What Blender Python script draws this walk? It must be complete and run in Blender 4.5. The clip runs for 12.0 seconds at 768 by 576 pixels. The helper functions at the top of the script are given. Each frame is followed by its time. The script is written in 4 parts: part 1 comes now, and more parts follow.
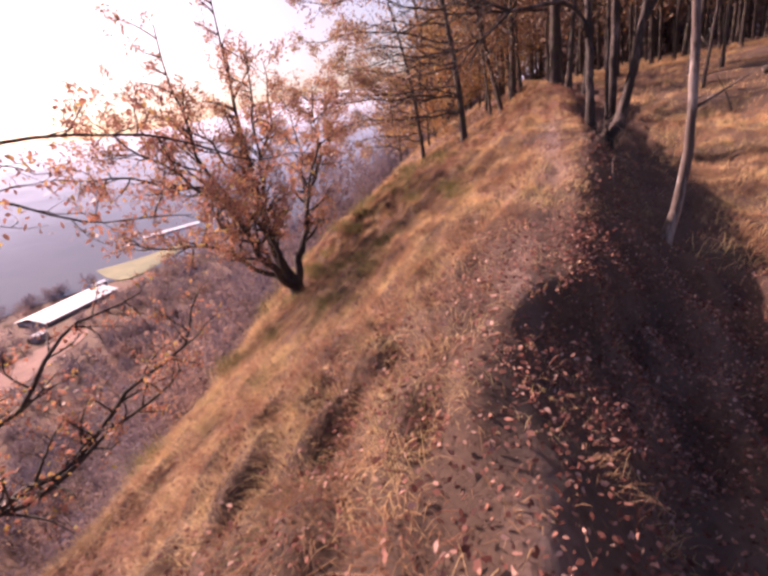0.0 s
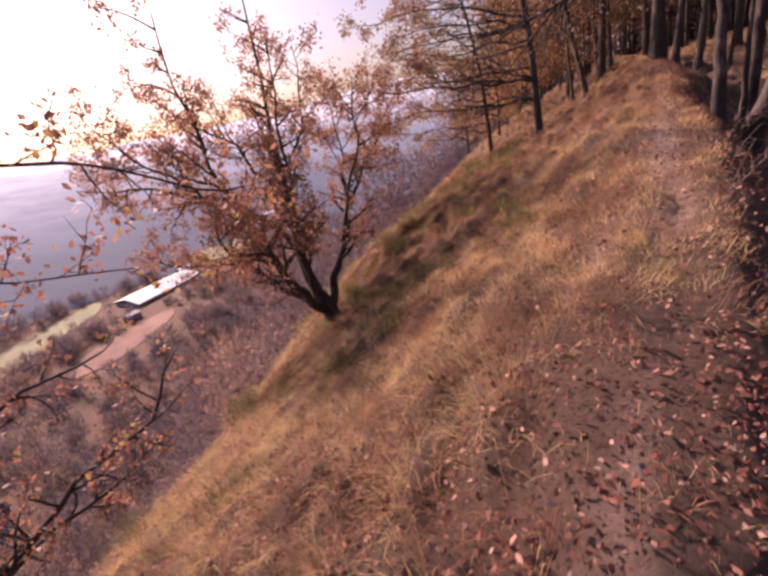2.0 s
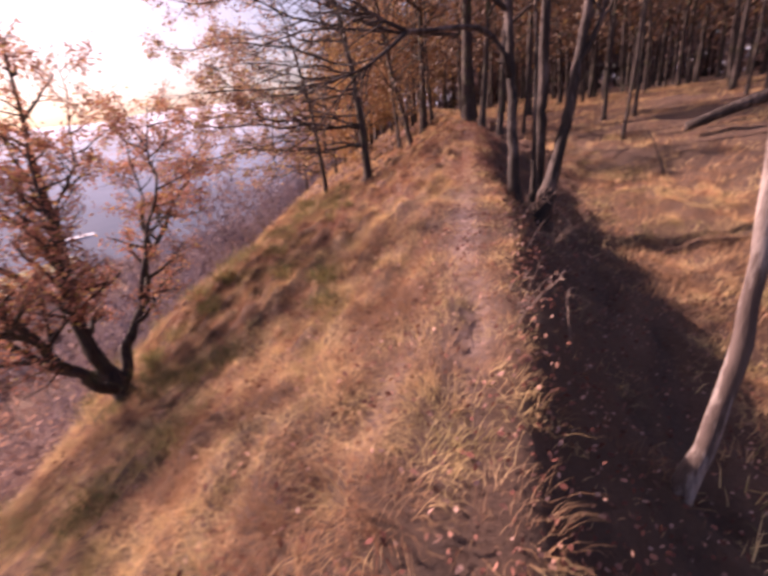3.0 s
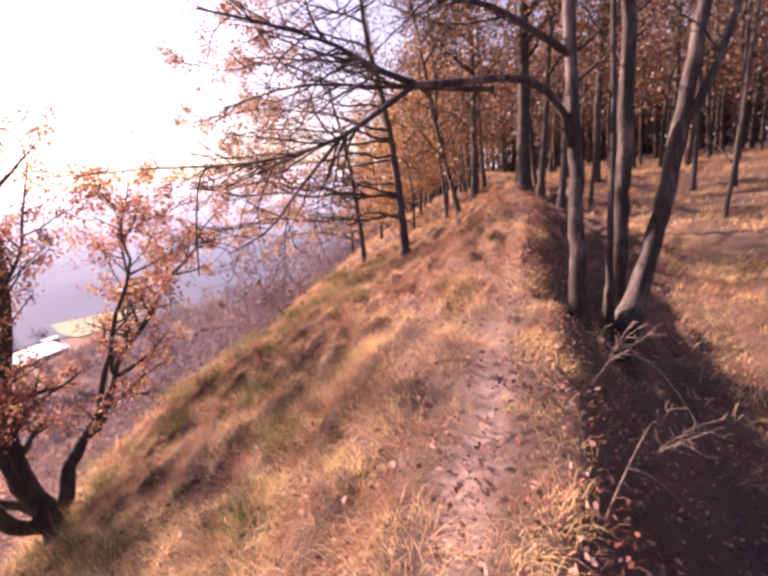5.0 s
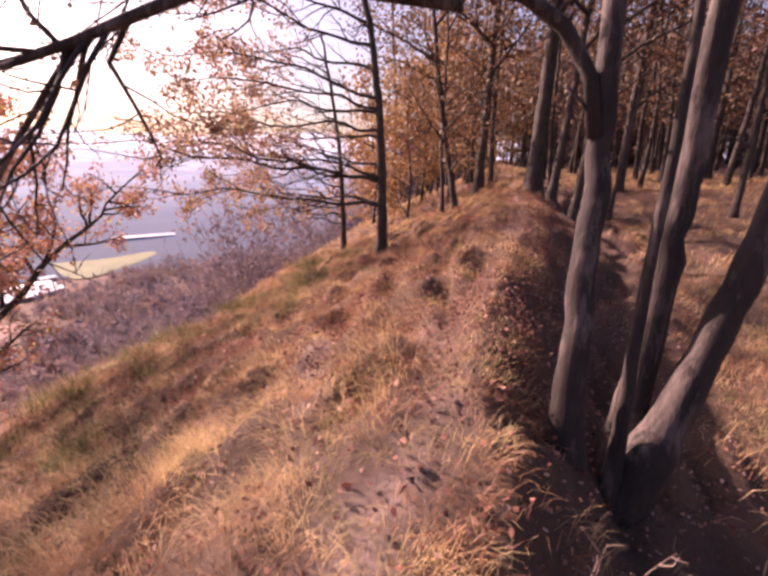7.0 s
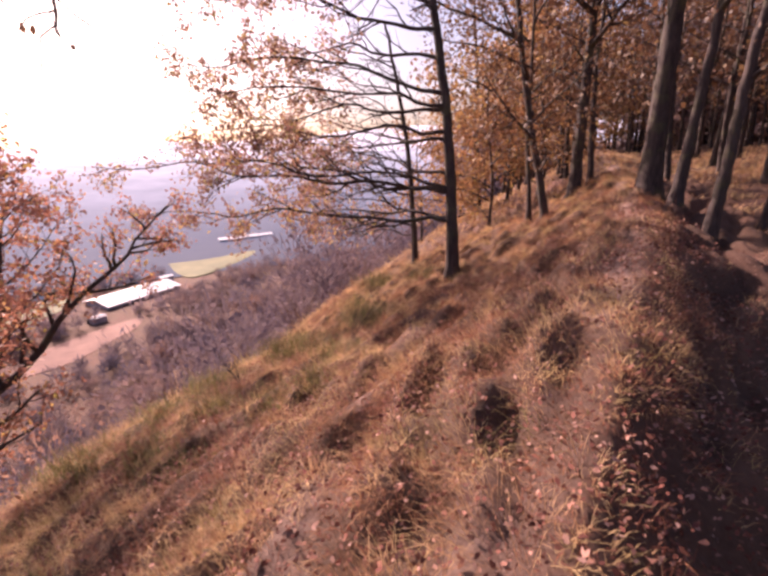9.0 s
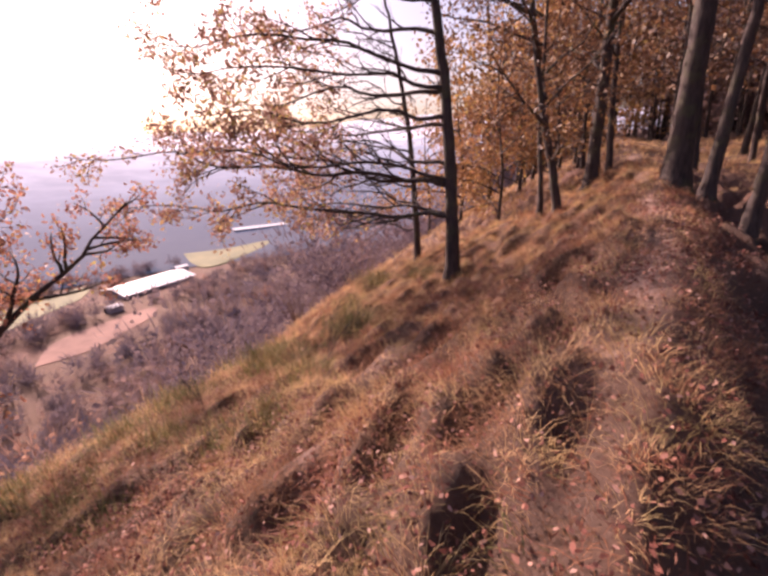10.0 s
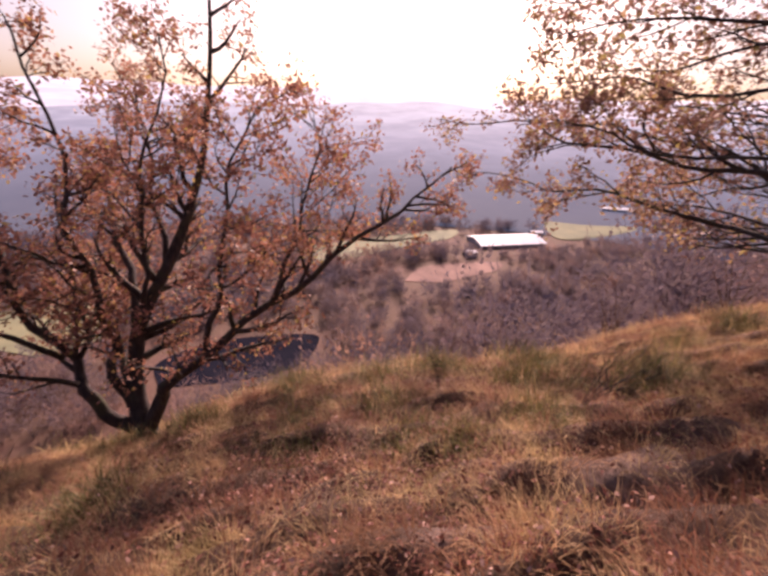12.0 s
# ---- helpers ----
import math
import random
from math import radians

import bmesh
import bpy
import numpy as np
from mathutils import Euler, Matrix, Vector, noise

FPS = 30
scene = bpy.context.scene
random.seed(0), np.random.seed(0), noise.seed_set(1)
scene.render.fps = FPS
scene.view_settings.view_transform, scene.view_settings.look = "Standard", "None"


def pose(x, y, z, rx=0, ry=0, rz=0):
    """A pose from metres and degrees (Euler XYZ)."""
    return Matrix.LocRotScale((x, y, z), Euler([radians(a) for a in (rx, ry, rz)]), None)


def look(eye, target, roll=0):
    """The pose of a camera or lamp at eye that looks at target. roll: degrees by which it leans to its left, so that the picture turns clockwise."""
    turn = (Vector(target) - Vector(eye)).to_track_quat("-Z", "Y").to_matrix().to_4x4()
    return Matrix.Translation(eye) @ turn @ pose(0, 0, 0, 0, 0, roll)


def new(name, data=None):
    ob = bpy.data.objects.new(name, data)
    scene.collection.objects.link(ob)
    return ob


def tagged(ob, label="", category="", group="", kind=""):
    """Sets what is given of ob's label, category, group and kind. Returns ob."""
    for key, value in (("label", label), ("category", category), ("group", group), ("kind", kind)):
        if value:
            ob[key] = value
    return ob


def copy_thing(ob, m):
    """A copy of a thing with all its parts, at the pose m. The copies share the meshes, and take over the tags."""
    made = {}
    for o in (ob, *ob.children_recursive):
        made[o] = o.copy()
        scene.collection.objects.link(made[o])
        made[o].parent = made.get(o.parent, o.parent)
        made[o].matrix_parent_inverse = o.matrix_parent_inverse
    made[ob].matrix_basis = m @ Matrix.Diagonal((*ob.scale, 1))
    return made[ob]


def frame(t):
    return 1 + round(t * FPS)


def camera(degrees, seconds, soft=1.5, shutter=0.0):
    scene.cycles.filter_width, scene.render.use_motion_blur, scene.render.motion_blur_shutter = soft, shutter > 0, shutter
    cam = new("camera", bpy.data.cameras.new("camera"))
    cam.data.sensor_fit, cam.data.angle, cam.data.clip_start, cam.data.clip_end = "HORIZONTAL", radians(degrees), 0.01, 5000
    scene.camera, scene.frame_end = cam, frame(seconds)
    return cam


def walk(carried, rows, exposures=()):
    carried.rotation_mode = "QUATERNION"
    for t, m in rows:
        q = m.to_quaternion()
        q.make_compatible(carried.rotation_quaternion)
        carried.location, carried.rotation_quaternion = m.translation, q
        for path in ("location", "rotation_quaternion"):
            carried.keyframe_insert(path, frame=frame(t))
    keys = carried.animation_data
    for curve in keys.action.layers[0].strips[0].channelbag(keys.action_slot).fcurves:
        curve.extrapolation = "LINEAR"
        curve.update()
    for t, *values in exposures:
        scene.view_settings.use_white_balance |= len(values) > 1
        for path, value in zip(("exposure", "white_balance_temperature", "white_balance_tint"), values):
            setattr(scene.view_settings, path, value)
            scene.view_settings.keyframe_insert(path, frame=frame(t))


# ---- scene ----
cam = camera(82.0, 12.0, soft=3.0, shutter=0.2)
ROWS = [
    (0, 1.211, -0.304, 0.992, 67.89, 9.33, 4.09),
    (0.5, 1.352, 0.109, 1.031, 71.19, 8.34, 2.53),
    (1, 1.484, 0.557, 1.036, 72.81, 8.29, 4.66),
    (1.5, 1.399, 1.133, 1.037, 71.53, 10.13, 9.31),
    (2, 1.568, 1.928, 1.05, 67.93, 11.31, 13.01),
    (2.5, 1.795, 2.543, 1.163, 66.15, 9.3, 8.96),
    (3, 2.146, 3.145, 1.343, 68.4, 5.73, -5.56),
    (3.2, 2.268, 3.387, 1.345, 70.28, 3.55, -10.72),
    (4.8, 3.056, 5.392, 1.431, 77.41, 5.53, -4.84),
    (5, 3.064, 5.554, 1.516, 76.2, 5.47, 2.35),
    (5.5, 3.189, 6.143, 1.525, 75.48, 3.77, 4.92),
    (6, 3.357, 6.657, 1.528, 75.52, 2.49, 6.48),
    (6.5, 3.613, 7.271, 1.504, 75.09, -0.4, 6.37),
    (6.7, 3.752, 7.515, 1.5, 74.43, -1.8, 4.1),
    (8.3, 4.135, 9.061, 1.822, 72.45, 2.57, 11.1),
    (8.5, 4.132, 9.24, 1.85, 72.3, 2.65, 11.6),
    (9, 4.15, 9.805, 1.838, 72.89, 2.31, 15.45),
    (9.5, 4.204, 10.364, 1.762, 72.21, 1.55, 14.63),
    (10, 4.315, 10.813, 1.793, 71.72, 2.54, 17.26),
    (10.5, 4.444, 11.235, 1.814, 71.71, 2.42, 24.58),
    (11, 4.479, 11.616, 1.846, 71.03, -0.29, 34.57),
    (11.5, 4.409, 11.919, 1.848, 69.81, -1.52, 50.54),
    (12, 4.354, 12.018, 1.852, 68.51, -1.45, 63.29),
]
# seconds, stops, kelvin, tint
EXPOSURES = [(0.0, 1.09, 6680, 46), (0.9, 0.92, 6680, 46), (1.6, 0.64, 6680, 46), (2.4, 0.72, 6680, 47), (3.2, 1.16, 6680, 48), (4.8, 1.72, 6680, 48), (5.5, 1.54, 6680, 48), (6.7, 1.29, 6680, 48), (8.3, 1.13, 6680, 45), (10.5, 0.96, 6680, 45), (12.0, 0.64, 6680, 44)]
walk(cam, [(t, pose(x, y, z, a, b, c)) for t, x, y, z, a, b, c in ROWS], EXPOSURES)

# ---- world and sun ----
SUN_AZ, SUN_EL = -58.0, 29.5  # degrees from +y (minus: towards -x), above the horizon
sun_dir = Vector((math.sin(radians(SUN_AZ)) * math.cos(radians(SUN_EL)), math.cos(radians(SUN_AZ)) * math.cos(radians(SUN_EL)), math.sin(radians(SUN_EL))))
world = bpy.data.worlds.new("world")
scene.world = world
world.use_nodes = True
wt = world.node_tree
sky = wt.nodes.new("ShaderNodeTexSky")
sky.sky_type, sky.sun_disc = "NISHITA", False
sky.sun_elevation, sky.sun_rotation = radians(SUN_EL), radians(SUN_AZ)
sky.air_density, sky.dust_density, sky.altitude = 1.0, 4.5, 300
wt.links.new(sky.outputs[0], wt.nodes["Background"].inputs[0])
wt.nodes["Background"].inputs[1].default_value = 0.082
sun = new("sun", bpy.data.lights.new("sun", "SUN"))
sun.data.energy, sun.data.angle, sun.data.color = 5.0, radians(0.6), (1.0, 0.845, 0.665)
sun.matrix_world = look(sun_dir * 80, (0, 0, 0))


# ---- materials ----
def mat(name):
    m = bpy.data.materials.new(name)
    m.use_nodes = True
    nt = m.node_tree
    return m, nt, nt.nodes["Principled BSDF"]


def node(nt, kind, **values):
    n = nt.nodes.new(kind)
    for key, value in values.items():
        n.inputs[key].default_value = value
    return n


def ramp(nt, source, stops):
    r = nt.nodes.new("ShaderNodeValToRGB")
    el = r.color_ramp.elements
    while len(el) < len(stops):
        el.new(0.5)
    for e, (p, c) in zip(el, stops):
        e.position, e.color = p, (*c, 1)
    nt.links.new(source, r.inputs[0])
    return r.outputs[0]


def noise_at(nt, scale, detail=4.0, rough=0.6, coords="Object"):
    tc = nt.nodes.new("ShaderNodeTexCoord")
    n = node(nt, "ShaderNodeTexNoise", Scale=scale, Detail=detail, Roughness=rough)
    nt.links.new(tc.outputs[coords], n.inputs["Vector"])
    return n.outputs[0]


def mix(nt, a, b, fac):
    n = nt.nodes.new("ShaderNodeMix")
    n.data_type = "RGBA"
    for slot, v in ((0, fac), (6, a), (7, b)):
        if isinstance(v, (int, float)):
            n.inputs[slot].default_value = v
        elif isinstance(v, tuple):
            n.inputs[slot].default_value = (*v, 1)
        else:
            nt.links.new(v, n.inputs[slot])
    return n.outputs[2]


def bump(nt, bsdf, source, strength, distance):
    b = node(nt, "ShaderNodeBump", Strength=strength, Distance=distance)
    nt.links.new(source, b.inputs["Height"])
    nt.links.new(b.outputs[0], bsdf.inputs["Normal"])


def thin_leaf(name, stops, patch_stops=None, passing=0.5, rough=0.6, patch=0.45, scale=0.9, tone_stops=None, shine=0.5, tone_share=0.55):
    """Leaves and grass: each blade its own colour, light passing through."""
    m, nt, bsdf = mat(name)
    geo = nt.nodes.new("ShaderNodeNewGeometry")
    colour = ramp(nt, geo.outputs["Random Per Island"], stops)
    if tone_stops:
        at = nt.nodes.new("ShaderNodeAttribute")
        at.attribute_name = "tone"
        colour = mix(nt, colour, ramp(nt, at.outputs["Fac"], tone_stops), tone_share)
    if patch_stops:
        other = ramp(nt, noise_at(nt, scale, 3.0, 0.6), patch_stops)
        colour = mix(nt, colour, other, patch)
    nt.links.new(colour, bsdf.inputs["Base Color"])
    bsdf.inputs["Roughness"].default_value = rough
    bsdf.inputs["Specular IOR Level"].default_value = shine
    tr = nt.nodes.new("ShaderNodeBsdfTranslucent")
    nt.links.new(colour, tr.inputs[0])
    mx = node(nt, "ShaderNodeMixShader", Fac=passing)
    nt.links.new(bsdf.outputs[0], mx.inputs[1])
    nt.links.new(tr.outputs[0], mx.inputs[2])
    nt.links.new(mx.outputs[0], nt.nodes["Material Output"].inputs[0])
    return m


def bark(name, dark, light, scale=14.0, moss=None, pale=None):
    m, nt, bsdf = mat(name)
    tc = nt.nodes.new("ShaderNodeTexCoord")
    mp = nt.nodes.new("ShaderNodeMapping")
    mp.inputs["Scale"].default_value = (1, 1, 0.22)
    nt.links.new(tc.outputs["Object"], mp.inputs[0])
    n1 = node(nt, "ShaderNodeTexNoise", Scale=scale, Detail=6.0, Roughness=0.65)
    nt.links.new(mp.outputs[0], n1.inputs["Vector"])
    c = ramp(nt, n1.outputs[0], [(0.32, dark), (0.68, light)])
    if moss:
        c = mix(nt, c, moss, ramp(nt, noise_at(nt, 2.2), [(0.5, (0, 0, 0)), (0.66, (0.7, 0.7, 0.7))]))
    if pale:
        n2 = node(nt, "ShaderNodeTexNoise", Scale=6.0, Detail=6.0, Roughness=0.7)
        nt.links.new(mp.outputs[0], n2.inputs["Vector"])
        c = mix(nt, c, pale, ramp(nt, n2.outputs[0], [(0.5, (0, 0, 0)), (0.62, (0.9, 0.9, 0.9))]))
    nt.links.new(c, bsdf.inputs["Base Color"])
    bsdf.inputs["Roughness"].default_value = 0.85
    bump(nt, bsdf, n1.outputs[0], 0.9, 0.02)
    return m


M_GRASS = thin_leaf("dry_grass", [(0.0, (0.30, 0.16, 0.09)), (0.3, (0.58, 0.36, 0.18)), (0.65, (0.78, 0.54, 0.28)), (0.92, (0.86, 0.68, 0.38)), (1.0, (0.42, 0.34, 0.15))],
                    [(0.42, (0.20, 0.075, 0.05)), (0.46, (0.42, 0.19, 0.105)), (0.52, (0.86, 0.58, 0.30)), (0.58, (0.80, 0.60, 0.28)), (0.64, (0.30, 0.25, 0.09))], passing=0.45, patch=0.66, scale=1.5, rough=0.7, shine=0.25,
                    tone_stops=[(0.0, (0.30, 0.13, 0.075)), (0.3, (0.62, 0.36, 0.17)), (0.7, (0.86, 0.60, 0.29)), (0.92, (0.82, 0.64, 0.37)), (1.0, (0.54, 0.43, 0.19))])
M_GREEN = thin_leaf("green_grass", [(0.0, (0.075, 0.075, 0.022)), (0.5, (0.165, 0.165, 0.048)), (1.0, (0.32, 0.27, 0.10))], passing=0.4)
M_BRACKEN = thin_leaf("bracken", [(0.0, (0.18, 0.05, 0.032)), (0.5, (0.38, 0.135, 0.07)), (1.0, (0.54, 0.27, 0.14))], passing=0.4)
M_LITTER = thin_leaf("fallen_leaves", [(0.0, (0.10, 0.04, 0.03)), (0.45, (0.22, 0.085, 0.065)), (0.75, (0.37, 0.185, 0.135)), (1.0, (0.52, 0.33, 0.265))], passing=0.2, rough=0.85, shine=0.15)
M_OAKLEAF = thin_leaf("oak_leaves", [(0.0, (0.17, 0.065, 0.055)), (0.4, (0.38, 0.165, 0.12)), (0.78, (0.47, 0.225, 0.15)), (0.93, (0.64, 0.43, 0.11)), (1.0, (0.46, 0.46, 0.09))],
                      [(0.35, (0.30, 0.14, 0.11)), (0.65, (0.52, 0.27, 0.14))], passing=0.42, patch=0.4, scale=0.6)
M_PALELEAF = thin_leaf("pale_oak_leaves", [(0.0, (0.17, 0.08, 0.07)), (0.4, (0.34, 0.18, 0.145)), (0.72, (0.43, 0.265, 0.19)), (0.88, (0.62, 0.47, 0.14)), (1.0, (0.46, 0.47, 0.10))],
                       [(0.35, (0.30, 0.14, 0.11)), (0.65, (0.48, 0.31, 0.17))], passing=0.4, patch=0.4, scale=0.6)
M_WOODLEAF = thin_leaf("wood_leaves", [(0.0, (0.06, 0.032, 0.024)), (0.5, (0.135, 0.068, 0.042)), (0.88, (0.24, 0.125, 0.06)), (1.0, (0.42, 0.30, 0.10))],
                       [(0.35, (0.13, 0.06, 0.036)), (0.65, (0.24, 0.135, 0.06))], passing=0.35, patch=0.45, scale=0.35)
M_GOLDLEAF = thin_leaf("golden_leaves", [(0.0, (0.16, 0.07, 0.04)), (0.5, (0.31, 0.155, 0.07)), (0.85, (0.43, 0.25, 0.095)), (1.0, (0.5, 0.4, 0.11))],
                       [(0.35, (0.25, 0.105, 0.06)), (0.65, (0.43, 0.28, 0.10))], passing=0.4, patch=0.45, scale=0.4)
# lavender haze of the distance is mixed into these twig colours
M_FARLEAF = thin_leaf("far_wood_twigs_hazed", [(0.0, (0.14, 0.115, 0.16)), (0.4, (0.24, 0.18, 0.205)), (0.75, (0.33, 0.225, 0.20)), (1.0, (0.40, 0.32, 0.2))],
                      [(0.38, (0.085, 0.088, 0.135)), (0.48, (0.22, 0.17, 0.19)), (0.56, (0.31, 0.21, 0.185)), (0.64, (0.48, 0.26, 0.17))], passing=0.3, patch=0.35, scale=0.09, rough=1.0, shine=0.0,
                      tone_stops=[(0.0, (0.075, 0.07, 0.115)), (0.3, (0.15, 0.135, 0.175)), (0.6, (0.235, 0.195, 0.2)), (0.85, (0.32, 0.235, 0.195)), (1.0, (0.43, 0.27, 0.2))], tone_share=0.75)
M_BARK = bark("oak_bark", (0.02, 0.013, 0.012), (0.075, 0.052, 0.043), 16.0, moss=(0.075, 0.075, 0.03))
M_GREYBARK = bark("grey_bark", (0.012, 0.008, 0.006), (0.042, 0.027, 0.021), 11.0, pale=(0.14, 0.104, 0.09))
M_PALEBARK = bark("pale_bark", (0.05, 0.032, 0.026), (0.14, 0.10, 0.085), 9.0, pale=(0.36, 0.30, 0.27))
M_TWIG = bark("dry_twig", (0.10, 0.06, 0.05), (0.30, 0.21, 0.16), 20.0)


def ground_material():
    m, nt, bsdf = mat("ground")
    base = ramp(nt, noise_at(nt, 1.3, 6.0), [(0.3, (0.055, 0.023, 0.02)), (0.5, (0.12, 0.052, 0.04)), (0.7, (0.21, 0.10, 0.07))])
    fine = ramp(nt, noise_at(nt, 28.0, 5.0), [(0.3, (0.06, 0.03, 0.022)), (0.7, (0.26, 0.14, 0.085))])
    soil = ramp(nt, noise_at(nt, 9.0, 6.0), [(0.3, (0.20, 0.115, 0.09)), (0.46, (0.42, 0.275, 0.22)), (0.64, (0.58, 0.41, 0.35))])
    at = nt.nodes.new("ShaderNodeAttribute")
    at.attribute_name = "trodden"
    broad = ramp(nt, noise_at(nt, 0.045, 5.0, 0.65), [(0.36, (0.07, 0.042, 0.03)), (0.48, (0.14, 0.095, 0.055)), (0.6, (0.18, 0.085, 0.06)), (0.7, (0.11, 0.095, 0.045))])
    c = mix(nt, mix(nt, mix(nt, base, fine, 0.45), broad, 0.45), soil, at.outputs["Fac"])
    nt.links.new(c, bsdf.inputs["Base Color"])
    bsdf.inputs["Roughness"].default_value = 0.95
    bump(nt, bsdf, noise_at(nt, 22.0, 8.0, 0.75), 1.0, 0.09)
    return m


def plain(name, stops, scale, rough=0.9):
    m, nt, bsdf = mat(name)
    nt.links.new(ramp(nt, noise_at(nt, scale, 5.0), stops), bsdf.inputs["Base Color"])
    bsdf.inputs["Roughness"].default_value = rough
    return m


def distance_material(name, stops, scale, low, high, painted_haze):
    """A far slope with distance haze painted in as emission, paler towards its top."""
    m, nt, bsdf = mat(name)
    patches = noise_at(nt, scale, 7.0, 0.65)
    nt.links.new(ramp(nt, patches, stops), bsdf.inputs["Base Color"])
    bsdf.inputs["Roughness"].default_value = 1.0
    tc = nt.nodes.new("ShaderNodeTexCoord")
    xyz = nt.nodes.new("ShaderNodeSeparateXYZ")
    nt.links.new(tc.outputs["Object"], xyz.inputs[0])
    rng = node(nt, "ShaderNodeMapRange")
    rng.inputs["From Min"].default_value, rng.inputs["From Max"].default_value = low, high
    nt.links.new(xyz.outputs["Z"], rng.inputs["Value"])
    glow = ramp(nt, rng.outputs[0], painted_haze)
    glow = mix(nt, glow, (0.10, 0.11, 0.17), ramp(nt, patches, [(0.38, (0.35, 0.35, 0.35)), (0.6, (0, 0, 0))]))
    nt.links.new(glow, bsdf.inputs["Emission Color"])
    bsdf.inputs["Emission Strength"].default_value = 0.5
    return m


M_GROUND = ground_material()
# bluish emission, brighter with height, stands in for haze on both hills
M_HILL = distance_material("far_hill_painted_haze", [(0.35, (0.02, 0.024, 0.035)), (0.65, (0.05, 0.045, 0.05))], 0.014, -55, 15, [(0.0, (0.045, 0.08, 0.13)), (0.1, (0.07, 0.115, 0.185)), (0.2, (0.13, 0.185, 0.28)), (0.35, (0.28, 0.34, 0.46)), (0.6, (0.48, 0.54, 0.66)), (1.0, (0.76, 0.82, 0.92))])
M_HILL2 = distance_material("farthest_hill_painted_haze", [(0.35, (0.2, 0.18, 0.2)), (0.65, (0.26, 0.22, 0.24))], 0.006, -20, 110, [(0.0, (0.68, 0.75, 0.86)), (1.0, (1.0, 1.05, 1.1))])
M_WATER = plain("pond_water", [(0.3, (0.012, 0.012, 0.02)), (0.7, (0.02, 0.02, 0.03))], 0.2, 0.7)
M_WATER.node_tree.nodes["Principled BSDF"].inputs["IOR"].default_value = 1.12
M_WATER.node_tree.nodes["Principled BSDF"].inputs["Specular IOR Level"].default_value = 0.02
M_MEADOW = plain("meadow", [(0.3, (0.15, 0.16, 0.085)), (0.7, (0.27, 0.26, 0.13))], 0.07)
M_PINKFIELD = plain("bracken_field", [(0.3, (0.17, 0.08, 0.06)), (0.7, (0.30, 0.16, 0.12))], 0.1)
M_ROOF = plain("pale_roof", [(0.3, (0.70, 0.70, 0.72)), (0.7, (0.85, 0.85, 0.86))], 0.6, 0.35)
M_BARNWALL = plain("barn_wall", [(0.3, (0.26, 0.25, 0.28)), (0.7, (0.36, 0.34, 0.36))], 0.8)

# ---- the lie of the land ----
CREST_Y = [-60, -15, -0.3, 2.9, 4.4, 5.4, 6.5, 8.0, 10.1, 12.7, 15.1, 19.0, 23.0, 30.0, 60.0, 120.0]
CREST_X = [-12, -1.8, 1.25, 1.9, 2.4, 2.68, 3.0, 3.52, 4.15, 4.9, 5.7, 6.6, 7.2, 8.3, 13.0, 22.0]
CREST_Z = [-5.0, -1.5, -0.52, -0.46, -0.3, -0.22, -0.16, -0.02, 0.18, 0.38, 0.5, 0.62, 0.84, 0.95, 1.5, 2.0]
GRIDY = np.arange(-60, 120.01, 0.25)
_k = np.exp(-0.5 * (np.arange(-8, 9) / 3.0) ** 2)
_k /= _k.sum()


def _smooth(values):
    v = np.interp(GRIDY, CREST_Y, values)
    return np.convolve(np.pad(v, 8, mode="edge"), _k, mode="valid")


CX, CZ = _smooth(CREST_X), _smooth(CREST_Z)
VALLEY = -55.0


def crest(y):
    return np.interp(y, GRIDY, CX), np.interp(y, GRIDY, CZ)


def sheet(x, y, seed):
    """Soft unevenness from a few crossed waves."""
    r = np.random.RandomState(seed)
    out = 0
    for _ in range(7):
        a, f, p = r.uniform(0, 6.28), r.uniform(0.6, 1.6), r.uniform(0, 6.28)
        out = out + np.sin((x * np.cos(a) + y * np.sin(a)) * f + p)
    return out / 7


def mounds(x, y):
    """Tussocks and the gaps between them, from 0 to 1."""
    w = sheet(x * 8.0 + 0.6 * np.sin(y * 2.1), y * 6.2, 61) + 0.7 * sheet(x * 13.0, y * 10.5, 62)
    return np.clip(0.5 + 1.15 * w, 0, 1)


def tracks(x, y):
    """How near the main path and the side track lie, each from 0 to 1."""
    e = x - crest(y)[0]
    wob = 0.07 * np.sin(y * 1.3) + 0.05 * np.sin(y * 3.1 + 1)
    main = np.exp(-((e - np.interp(y, [5, 9.5, 11.2, 15], [-0.03, -0.06, -0.38, -0.32]) - wob) / np.interp(y, [3, 5, 11, 14], [0.12, 0.13, 0.2, 0.17])) ** 2)
    side = np.exp(-((e - np.interp(y, [5, 9.4, 11.2, 12.8, 15.7, 20], [-0.5, -0.55, -1.42, -1.85, -2.8, -3.6]) - wob) / np.interp(y, [9, 11], [0.085, 0.14])) ** 2) * (y > 5) * (y < 19)
    return main, side


